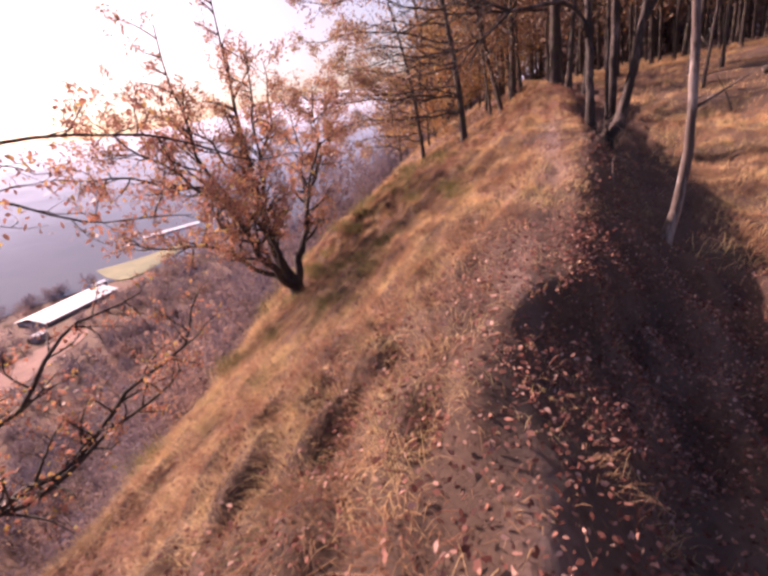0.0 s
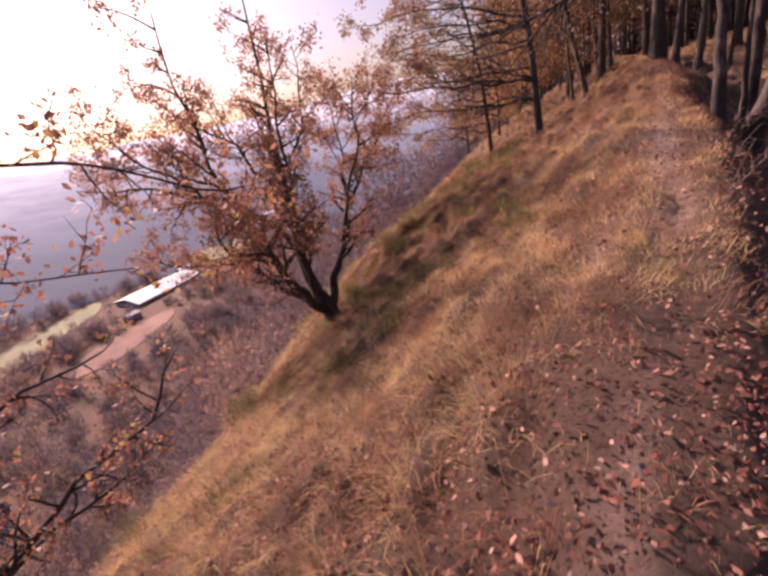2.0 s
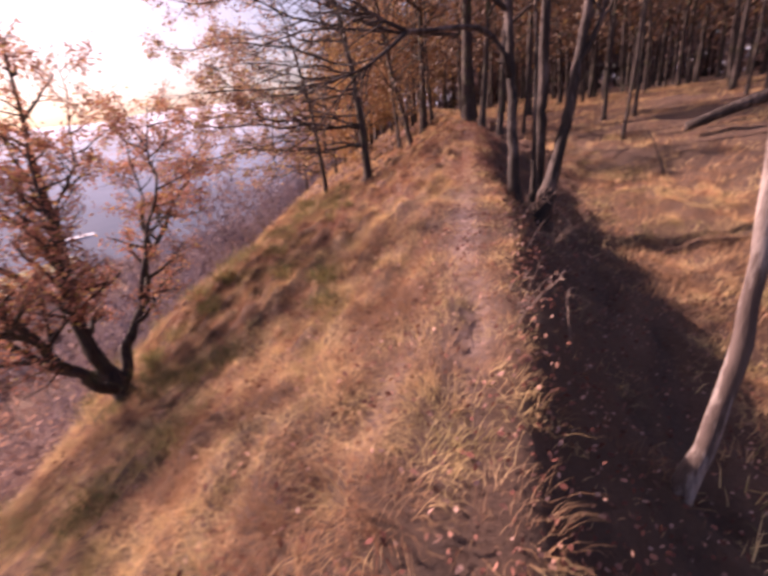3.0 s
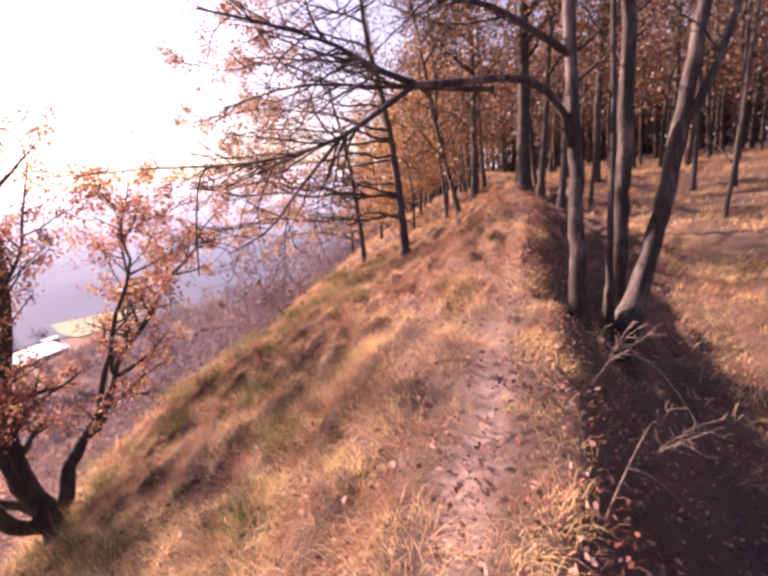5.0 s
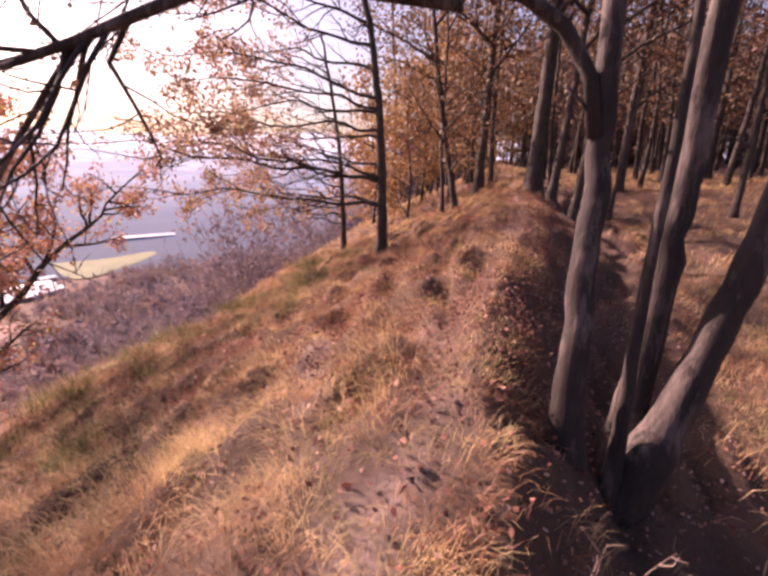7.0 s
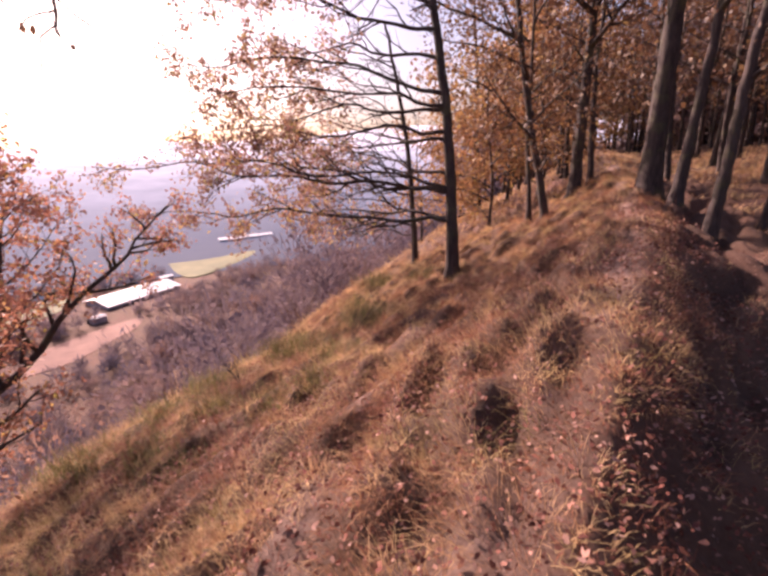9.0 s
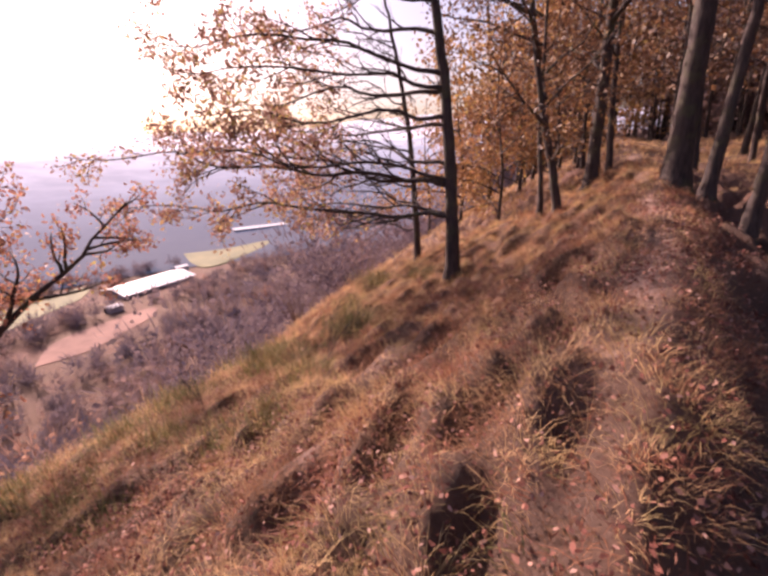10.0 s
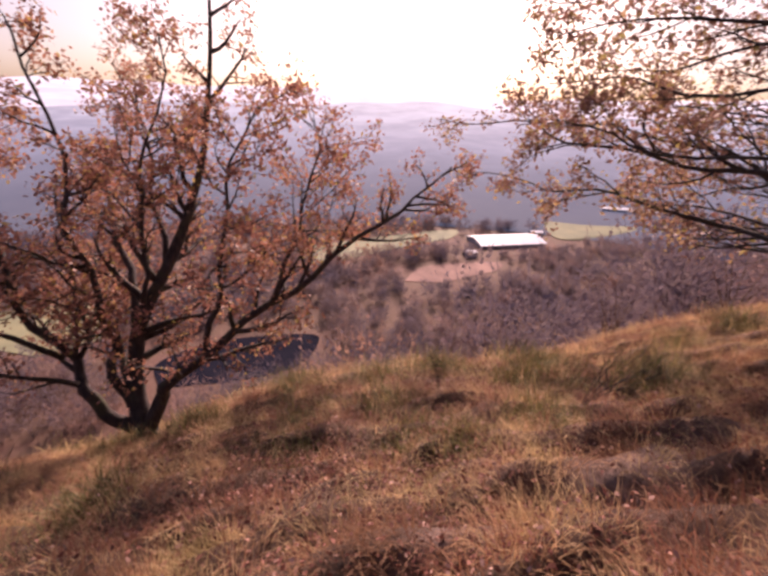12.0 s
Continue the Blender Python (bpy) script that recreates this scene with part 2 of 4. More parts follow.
def land(x, y):
    x, y = np.asarray(x, float), np.asarray(y, float)
    cx, cz = crest(y)
    d = cx - x  # to the valley side
    e = -d
    left = np.interp(y, [-5, 4, 7, 10, 14, 19, 24, 40], [0.62, 0.62, 0.6, 0.56, 0.44, 0.42, 0.42, 0.46])
    dl = np.clip(d, 0, None)
    near = left * (np.sqrt(dl ** 2 + 0.3) - 0.548)
    near = near + 0.36 * np.interp(y, [15, 18.5, 26, 32], [0, 1, 1, 0]) * (1 - np.exp(-(dl / 1.5) ** 2))
    brow = np.clip(dl - np.interp(y, [2, 8, 11, 14, 18, 24], [5.4, 6.8, 7.5, 7.2, 7.2, 8.0]), 0, None)
    near = near + 0.62 * (np.sqrt(brow ** 2 + 1.5) - 1.225)
    zl = cz - near
    zl = VALLEY + (np.sqrt((zl - VALLEY) ** 2 + 9) + (zl - VALLEY)) / 2  # runs out on the valley floor
    el = np.clip(e - np.interp(y, [1, 2, 3.6, 5, 7, 9.4, 10.4, 11.5, 12.6, 14], [0.0, 0.22, 0.22, 0.3, 0.45, 0.3, 0.08, 0.0, 0.0, 0.0]), 0, None)
    deep = np.interp(y, [-5, 1.5, 3, 5, 8, 11, 14, 18, 26], [1.15, 1.1, 0.9, 1.0, 1.08, 1.15, 1.0, 0.65, 0.4])
    bank = deep * (1 - np.exp(-(el / 0.75) ** 1.6))
    up = np.clip(e - 2.6, 0, None)
    rise = np.interp(y, [-5, 8, 16, 30], [0.17, 0.17, 0.11, 0.05])
    zr = cz - bank + rise * 16 * np.tanh(up / 16)
    z = np.where(d > 0, zl, zr)
    # the worn step in the bank where the path climbs
    step = 1 / (1 + np.exp(-np.clip((2.93 + 0.9 * (e - 0.35) - y) / 0.05, -40, 40)))
    z = z - 0.34 * step * np.clip((e + 0.4) / 0.6, 0, 1) ** 1.2 * np.exp(-np.clip((e - 0.4) / 0.78, 0, None) ** 4) * np.clip((y - 0.5) / 1.5, 0, 1)
    rough = sheet(x * 1.8, y * 1.8, 3) * 0.12 + sheet(x * 4.2, y * 4.2, 5) * 0.04 + (mounds(x, y) - 0.4) * np.where(d < -2.2, 0.08, np.interp(y, [3, 5, 9, 11.5], [0.24, 0.15, 0.15, 0.26]) * np.clip(np.interp(y, [9, 11], [0.45, 0.7]) + np.abs(d) * 0.4, 0, 1)) * np.clip(1.3 - np.abs(d) / 14, 0, 1)
    calm = np.clip(np.abs(d) / 0.6, 0.25, 1)
    z = z - np.interp(y, [3, 5, 10, 11.5, 15, 18], [0.0, 0.06, 0.07, 0.13, 0.12, 0.0]) * tracks(x, y)[0] - np.interp(y, [9, 11.5], [0.02, 0.07]) * tracks(x, y)[1]  # worn ruts
    z = z - 0.32 * np.exp(-((x + 3.2) ** 2 + (y - 11.0) ** 2) / 1.6)  # the dip round the oak's foot
    return z + rough * calm + sheet(x * 0.25, y * 0.25, 9) * np.clip((dl - 10) / 20, 0, 1) * np.clip((85 - dl) / 25, 0, 1) * 1.5


def trodden(x, y):
    main, side = tracks(x, y)
    patch = np.clip(np.interp(y, [3.5, 5, 10, 11.5], [0.1, 0.85, 0.8, 0.45]) + 1.2 * sheet(x * 2.1, y * 2.1, 21), 0.1, 1)
    return np.clip(main * patch + np.interp(y, [9, 11], [0.3, 0.5]) * side, 0, 1)


def worn(x, y):
    """Bare earth: the path, and the scoured floor of the hollow below the step."""
    e = x - crest(y)[0]
    floor = 0.3 * np.exp(-np.clip((e - 0.9) / 0.65, -5, 5) ** 4) * np.clip((3.9 - y) / 0.8, 0, 1) * np.clip(0.6 + sheet(x * 1.5, y * 1.5, 27), 0.15, 1)
    return np.maximum(trodden(x, y), floor)


def at_land(x, y, sink=0.0):
    return (x, y, float(land(x, y)) - sink)


# ---- mesh helpers ----
def mesh_of(name, verts, sizes, index, material, smooth=False):
    """A mesh from arrays: vertices, corners per face, corner indices."""
    me = bpy.data.meshes.new(name)
    verts, sizes, index = np.asarray(verts, np.float32), np.asarray(sizes, np.int32), np.asarray(index, np.int32)
    me.vertices.add(len(verts))
    me.vertices.foreach_set("co", verts.ravel())
    me.loops.add(len(index))
    me.loops.foreach_set("vertex_index", index)
    me.polygons.add(len(sizes))
    me.polygons.foreach_set("loop_start", np.concatenate([[0], np.cumsum(sizes)[:-1]]).astype(np.int32))
    if smooth:
        me.polygons.foreach_set("use_smooth", np.ones(len(sizes), bool))
    me.update(calc_edges=True)
    me.validate()
    me.materials.append(material)
    return me


def under(ob, parent):
    ob.parent = parent
    return ob


class Tubes:
    """Round tapered limbs gathered into one mesh."""

    def __init__(self):
        self.v, self.f, self.n = [], [], 0

    def add(self, pts, radii, sides=6):
        pts = [Vector(p) for p in pts]
        frame_x = None
        for i, p in enumerate(pts):
            t = (pts[min(i + 1, len(pts) - 1)] - pts[max(i - 1, 0)]).normalized()
            if frame_x is None:
                frame_x = t.orthogonal().normalized()
            frame_x = (frame_x - t * frame_x.dot(t)).normalized()
            fy = t.cross(frame_x)
            for k in range(sides):
                a = 6.28319 * k / sides
                self.v.append(p + (frame_x * math.cos(a) + fy * math.sin(a)) * radii[i])
        for i in range(len(pts) - 1):
            a, b = self.n + i * sides, self.n + (i + 1) * sides
            for k in range(sides):
                k2 = (k + 1) % sides
                self.f.append((a + k, a + k2, b + k2, b + k))
        self.f.append(tuple(self.n + (len(pts) - 1) * sides + k for k in range(sides)))
        self.f.append(tuple(self.n + k for k in reversed(range(sides))))
        self.n += len(pts) * sides

    def object(self, name, material, parent, kind=""):
        sizes = [len(f) for f in self.f]
        index = [i for f in self.f for i in f]
        return tagged(under(new(name, mesh_of(name, [tuple(v) for v in self.v], sizes, index, material, True)), parent), kind=kind)


LEAF = np.array([(0, 0), (0.30, 0.16), (0.20, 0.36), (0.36, 0.56), (0.20, 0.78), (0.0, 1.0), (-0.20, 0.78), (-0.36, 0.56), (-0.20, 0.36), (-0.30, 0.16)])
LEAF_FAR = np.array([(0, 0), (0.34, 0.5), (0, 1.0), (-0.34, 0.5)])
SPRIG = np.array([(0, 0), (0.04, 0.45), (0, 1.0), (-0.04, 0.45)])
LEAF_SMALL = np.array([(0, 0), (0.16, 0.25), (0.27, 0.62), (0, 1.0), (-0.27, 0.62), (-0.16, 0.25)])


def leaves_mesh(name, places, sizes, material, rs, shape=LEAF_SMALL, flat=0.0, hang=0.0, along=None, curls=(-0.1, 0.5)):
    """Lobed leaves, one island each. flat: 1 lies on the ground; hang: 1 points down."""
    n, k = len(places), len(shape)
    ax = rs.normal(size=(n, 3))
    ax[:, 2] = ax[:, 2] * (1 - flat) - hang * 1.2
    if along is not None:
        ax = ax * 0.3 + along
    ax /= np.linalg.norm(ax, axis=1)[:, None]
    nz = rs.normal(size=(n, 3)) * (1 - flat * 0.75)
    nz[:, 2] += flat * 1.2
    side = np.cross(ax, nz)
    side /= np.linalg.norm(side, axis=1)[:, None] + 1e-6
    nrm = np.cross(side, ax)
    curl = rs.uniform(*curls, n)
    u, w = shape[:, 0], shape[:, 1]
    bendz = curl[:, None] * (np.abs(u)[None, :] * 1.1 + 0.5 * (w[None, :] - 0.5) ** 2)
    v = places[:, None, :] + sizes[:, None, None] * (side[:, None, :] * u[None, :, None] + ax[:, None, :] * w[None, :, None] + nrm[:, None, :] * bendz[:, :, None])
    return mesh_of(name, v.reshape(-1, 3), np.full(n, k), np.arange(n * k), material)


def blades_mesh(name, base, azim, lean, length, width, droop, material):
    """Grass blades: a quad and a tip each, curving over."""
    n = len(base)
    t = np.array([0.0, 0.6, 1.0])
    out = np.stack([np.cos(azim), np.sin(azim), np.zeros(n)], 1)
    side = np.stack([-np.sin(azim), np.cos(azim), np.zeros(n)], 1)
    reach = length[:, None] * (lean[:, None] * t + droop[:, None] * t ** 2 * 0.75)
    high = length[:, None] * (t * np.sqrt(np.clip(1 - lean[:, None] ** 2, 0.08, 1)) - droop[:, None] * t ** 2.4 * 0.8)
    mid = base[:, None, :] + out[:, None, :] * reach[:, :, None]
    mid[:, :, 2] += high
    half = width[:, None] * np.array([0.5, 0.4])
    v = np.empty((n, 5, 3))
    for i in range(2):
        v[:, 2 * i] = mid[:, i] - side * half[:, i, None]
        v[:, 2 * i + 1] = mid[:, i] + side * half[:, i, None]
    v[:, 4] = mid[:, 2]
    idx = np.array([0, 1, 3, 2, 2, 3, 4])
    index = (np.arange(n)[:, None] * 5 + idx[None, :]).ravel()
    return mesh_of(name, v.reshape(-1, 3), np.tile([4, 3], n), index, material)


# ---- ground ----
def build_ground():
    """One sheet, fine near the path and wider apart towards the horizon."""
    def steps(lo, hi, fine, near):
        out, p, s = [near[1]], near[1], fine
        while p < hi:
            s *= 1.16
            p += s
            out.append(min(p, hi))
        down, p, s = [], near[0], fine
        while p > lo:
            s *= 1.16
            p -= s
            down.append(max(p, lo))
        return np.concatenate([down[::-1], np.arange(near[0], near[1] - fine / 2, fine), out])

    xs, ys = steps(-420, 160, 0.09, (-6, 9)), steps(-160, 420, 0.1, (-2, 24))
    X, Y = np.meshgrid(xs, ys)
    Z = land(X, Y)
    v = np.stack([X, Y, Z], 2).reshape(-1, 3)
    nx, ny = len(xs), len(ys)
    a = (np.arange(ny - 1)[:, None] * nx + np.arange(nx - 1)[None, :]).ravel()
    index = np.stack([a, a + 1, a + 1 + nx, a + nx], 1).ravel()
    me = mesh_of("ground", v, np.full(len(a), 4), index, M_GROUND, True)
    attr = me.attributes.new("trodden", "FLOAT", "POINT")
    attr.data.foreach_set("value", worn(X, Y).ravel().astype(np.float32))
    tagged(new("ground", me), "uneven grassy hillside with a trodden ridge path", "ground", kind="structure")


build_ground()


def far_slope(name, label, near, far, top, seed, material, wave):
    """A long valley side, rising away from the camera."""
    az = np.radians(np.arange(-150, 60, 1.5))
    k = np.linspace(0, 1, 14)
    A, K = np.meshgrid(az, k)
    D = near + (far - near) * K
    X, Y = D * np.sin(A) + 4, D * np.cos(A) + 12
    crestline = top + wave * (np.sin(A * 5 + seed) + 0.5 * np.sin(A * 13 + seed * 2) + 0.2 * np.sin(A * 37 + seed))
    Z = VALLEY + 0.4 + (crestline - VALLEY) * K ** 1.05
    v = np.stack([X, Y, Z], 2).reshape(-1, 3)
    n, m = X.shape
    a = (np.arange(n - 1)[:, None] * m + np.arange(m - 1)[None, :]).ravel()
    index = np.stack([a, a + m, a + m + 1, a + 1], 1).ravel()
    tagged(new(name, mesh_of(name, v, np.full(len(a), 4), index, material, True)), label, "hills", kind="structure")


far_slope("backdrop", "wooded valley side in the distance with painted blue haze", 240, 900, 12, 1.0, M_HILL, 9)
far_slope("backdrop", "hills on the horizon with painted pale haze", 1000, 2400, 95, 2.4, M_HILL2, 18)


# ---- trees ----
def smooth_line(pts, n):
    """Points along a Catmull-Rom line through pts."""
    p = [Vector(q) for q in pts]
    p = [p[0] * 2 - p[1]] + p + [p[-1] * 2 - p[-2]]
    out = []
    segs = len(p) - 3
    for i in range(n):
        u = i / (n - 1) * segs
        s = min(int(u), segs - 1)
        t = u - s
        a, b, c, d = p[s:s + 4]
        out.append(0.5 * (2 * b + (c - a) * t + (2 * a - 5 * b + 4 * c - d) * t * t + (3 * b - a - 3 * c + d) * t ** 3))
    return out


def side_shoots(tubes, tips, line, r0, rnd, level, count, span, spread, rise, bias, own=None, bare=0.22):
    """Branches leaving a line, twigs leaving those; leaf places gathered in tips."""
    n = len(line)
    for k in range(count):
        u = bare + (1 - bare) * (k + rnd.random()) / count
        i = min(int(u * (n - 1)), n - 2)
        p = line[i].lerp(line[i + 1], u * (n - 1) - i)
        t = (line[i + 1] - line[i]).normalized()
        q = Vector((rnd.gauss(0, 1), rnd.gauss(0, 1), rnd.gauss(0, 0.6)))
        q = (q - t * q.dot(t)).normalized()
        way = (t * (1 - spread) + q * spread + Vector((0, 0, rise)) + Vector(bias)).normalized()
        size = span * (1.15 - 0.55 * u) * rnd.uniform(0.6, 1.25)
        pts, here, steps = [p], p.copy(), 5
        for s in range(steps):
            way = (way + Vector((rnd.gauss(0, 0.22), rnd.gauss(0, 0.22), rnd.gauss(0.03, 0.16)))).normalized()
            here = here + way * size / steps
            pts.append(here.copy())
        r = max(r0 * (1 - 0.75 * u) * 0.5, 0.0035)
        target = tubes
        if own is not None:
            target = Tubes()
            own.append(target)
        target.add(pts, [r * (1 - 0.8 * s / steps) + 0.0015 for s in range(steps + 1)], 5 if level > 1 else 3)
        if level > 1:
            side_shoots(tubes, tips, pts, r, rnd, level - 1, max(3, int(size * 5.5)), size * 0.5, 0.6, rise, bias)
        else:
            for s in range(2, steps + 1):
                tips.append(pts[s])


def tree_thing(name, foot, label, category, stems, bark_mat, leaf_mat, seed, leaves=6, leaf_size=0.08, shoots=9, span=1.3, rise=0.05, bias=(0, 0, 0), level=2, group="", sides=9, scatter=0.1, keep=1.0, split=True, outer=0.0, shape=LEAF_SMALL, bare=0.22, low=0.0, wander=0.0):
    """stems: (points, foot radius, tip radius, shoots factor); the first is the trunk."""
    rnd = random.Random(seed)
    rs = np.random.RandomState(seed)
    root = new(name)
    root.location = foot
    tagged(root, label, category, group)
    tips = []
    twigs = Tubes()
    for j, (pts, r0, r1, factor) in enumerate(stems):
        tube = Tubes()
        n = max(8, int(3.2 * sum((Vector(a) - Vector(b)).length for a, b in zip(pts, pts[1:]))))
        line = smooth_line(pts, n)
        wob = [Vector((rnd.gauss(0, 1), rnd.gauss(0, 1), 0)) * min(r0 * 0.16, 0.012) for _ in line]
        line = [p + w * (0.3 + i / n) for i, (p, w) in enumerate(zip(line, wob))]
        ph = [rnd.uniform(0, 6.28) for _ in range(6)]
        line = [p + Vector((math.sin(i * 0.9 + ph[0]) + 0.6 * math.sin(i * 1.7 + ph[1]), math.sin(i * 0.8 + ph[2]) + 0.6 * math.sin(i * 1.6 + ph[3]), 0.7 * math.sin(i * 1.1 + ph[4]))) * (wander if j else 0.0) * min(1, i / n * 2.5) for i, p in enumerate(line)]
        radii = [(r0 + (r1 - r0) * (i / (n - 1)) ** 0.8) * rnd.uniform(0.94, 1.07) for i in range(n)]
        if j == 0 or pts[0][2] < 0.05:
            radii = [q * (1 + 0.5 * math.exp(-max(p.z, 0) / 0.22)) for p, q in zip(line, radii)]
        tube.add(line, radii, sides)
        stem = tube.object("trunk" if j == 0 else "limb", bark_mat, root)
        own = [] if split and level > 1 else None
        side_shoots(twigs, tips, line, r0, rnd, level, int(shoots * factor), span, 0.62, rise, bias, own, bare)
        for shoot in own or ():
            shoot.object("branch", bark_mat, stem)
    if twigs.n:
        twigs.object("twig_spray", bark_mat, root, "stuff")
    if leaves and tips:
        if outer:
            tips = [p for p in tips if math.hypot(p.x, p.y) > outer * rnd.uniform(0.6, 1.3)]
        if low:
            tips = [p for p in tips if p.z > low]
        if keep < 1:
            tips = [p for p in tips if rnd.random() < keep]
        c = np.repeat(np.array([tuple(p) for p in tips]), leaves, axis=0)
        c = c + rs.normal(size=c.shape) * scatter
        size = leaf_size * rs.uniform(0.55, 1.25, len(c))
        tagged(under(new("foliage", leaves_mesh("foliage", c, size, leaf_mat, rs, shape, hang=0.25)), root), kind="stuff")
    return root


# the spreading oak on the brow
OAK = (-2.88, 11.25)
tree_thing("oak_tree", at_land(*OAK, -0.12), "spreading young oak with sparse russet leaves on the brow", "tree", [
    ([(0.05, 0.0, -0.5), (0.0, 0.0, 0.3), (-0.24, -0.03, 0.95), (-0.5, 0.2, 2.05), (-0.72, 0.85, 3.1), (-1.0, 1.45, 4.4), (-1.05, 1.8, 6.0), (-1.05, 2.0, 8.2)], 0.225, 0.014, 1.5),
    ([(0.02, 0.03, 0.3), (0.16, 0.3, 0.85), (0.28, 0.62, 1.35), (0.36, 1.7, 2.1), (0.45, 3.1, 2.95), (1.0, 4.1, 3.9), (1.3, 4.9, 4.6)], 0.145, 0.012, 1.3),
    ([(0.0, -0.05, 0.25), (-0.12, -0.42, 0.62), (-0.3, -0.75, 1.15), (-0.45, -1.05, 2.05), (-0.7, -1.4, 3.3), (-0.9, -1.7, 4.9), (-0.95, -1.85, 6.8)], 0.145, 0.012, 1.4),
    ([(-0.1, -0.02, 0.42), (-0.55, -0.1, 0.75), (-1.25, -0.2, 1.35), (-2.1, -0.45, 1.85), (-3.1, -0.5, 2.05), (-4.2, -0.65, 2.3)], 0.105, 0.011, 1.3),
    ([(-0.44, 0.1, 1.75), (-0.95, 0.15, 2.55), (-1.6, 0.1, 3.15), (-2.7, -0.1, 3.6), (-4.1, -0.3, 4.0), (-5.5, -0.5, 4.2)], 0.095, 0.011, 1.4),
    ([(-0.66, 0.7, 2.8), (-1.05, 0.75, 3.6), (-1.7, 0.75, 4.4), (-2.6, 0.6, 5.2), (-3.4, 0.5, 6.1)], 0.06, 0.01, 1.2),
    ([(-0.12, -0.05, 0.6), (-0.2, -0.22, 1.2), (-0.22, -0.3, 2.0), (-0.12, -0.25, 3.2), (0.15, -0.35, 4.6), (0.35, -0.45, 6.2)], 0.11, 0.012, 1.2),
    ([(0.34, 1.1, 1.7), (0.7, 1.3, 2.8), (1.1, 1.6, 4.2), (1.25, 1.9, 5.5)], 0.06, 0.012, 1.0),
    ([(-0.4, -0.92, 1.7), (-0.3, -1.6, 2.3), (-0.2, -2.5, 2.7), (0.0, -3.4, 3.3)], 0.055, 0.012, 1.1),
    ([(-0.62, -1.28, 2.9), (-1.3, -1.6, 3.7), (-2.2, -1.9, 4.6), (-2.9, -2.0, 5.6)], 0.05, 0.01, 1.2),
    ([(-0.5, 0.3, 2.2), (-0.35, 0.4, 3.2), (0.1, 0.7, 4.6), (0.3, 1.0, 6.2)], 0.055, 0.01, 1.1),
    ([(0.38, 2.2, 2.4), (0.2, 2.7, 3.3), (0.1, 3.0, 4.4), (0.0, 3.2, 5.4)], 0.045, 0.01, 1.1),
], M_BARK, M_OAKLEAF, 11, leaves=13, leaf_size=0.072, shoots=16, span=1.35, rise=0.1, keep=0.72, scatter=0.07, bare=0.34, low=1.3, wander=0.1)

# the oak lower down the slope, of which branches reach into view
tree_thing("oak_tree", at_land(-6.2, 2.6, 0.12), "half-bare oak with yellowing leaves low on the slope", "tree", [
    ([(0, 0, 0), (0.0, 0, 1.5), (-0.1, 0, 3.2), (-0.3, 0, 5.0), (-0.4, 0, 9.0)], 0.15, 0.02, 0.5),
    ([(0, 0, 2.2), (0.9, 0.5, 2.5), (1.6, 1.0, 3.2), (2.2, 1.7, 3.3), (2.8, 2.2, 3.9), (3.3, 2.9, 4.2), (3.6, 3.5, 4.8)], 0.075, 0.012, 2.0),
    ([(0, 0, 2.6), (0.9, 0.6, 3.0), (1.7, 1.0, 3.0), (2.4, 1.6, 3.45), (2.9, 2.2, 3.55), (3.3, 2.6, 3.9)], 0.068, 0.012, 2.0),
    ([(0, 0, 3.0), (0.8, 0.7, 3.9), (1.7, 1.5, 4.2), (2.2, 2.3, 4.9), (2.7, 3.1, 5.0)], 0.065, 0.012, 1.8),
    ([(-0.4, 0, 6.9), (1.4, 0.9, 7.6), (2.9, 1.9, 7.35), (4.0, 2.6, 7.25), (5.0, 3.1, 6.75), (6.0, 3.5, 6.6)], 0.035, 0.006, 1.6),
    ([(-0.3, 0, 6.0), (1.4, 0.7, 6.5), (2.7, 1.5, 6.8), (3.5, 2.1, 6.3), (4.3, 2.7, 6.2)], 0.03, 0.006, 1.4),
], M_BARK, M_OAKLEAF, 12, leaves=6, leaf_size=0.08, shoots=9, span=0.9, rise=0.1, keep=0.4, scatter=0.06, wander=0.06)

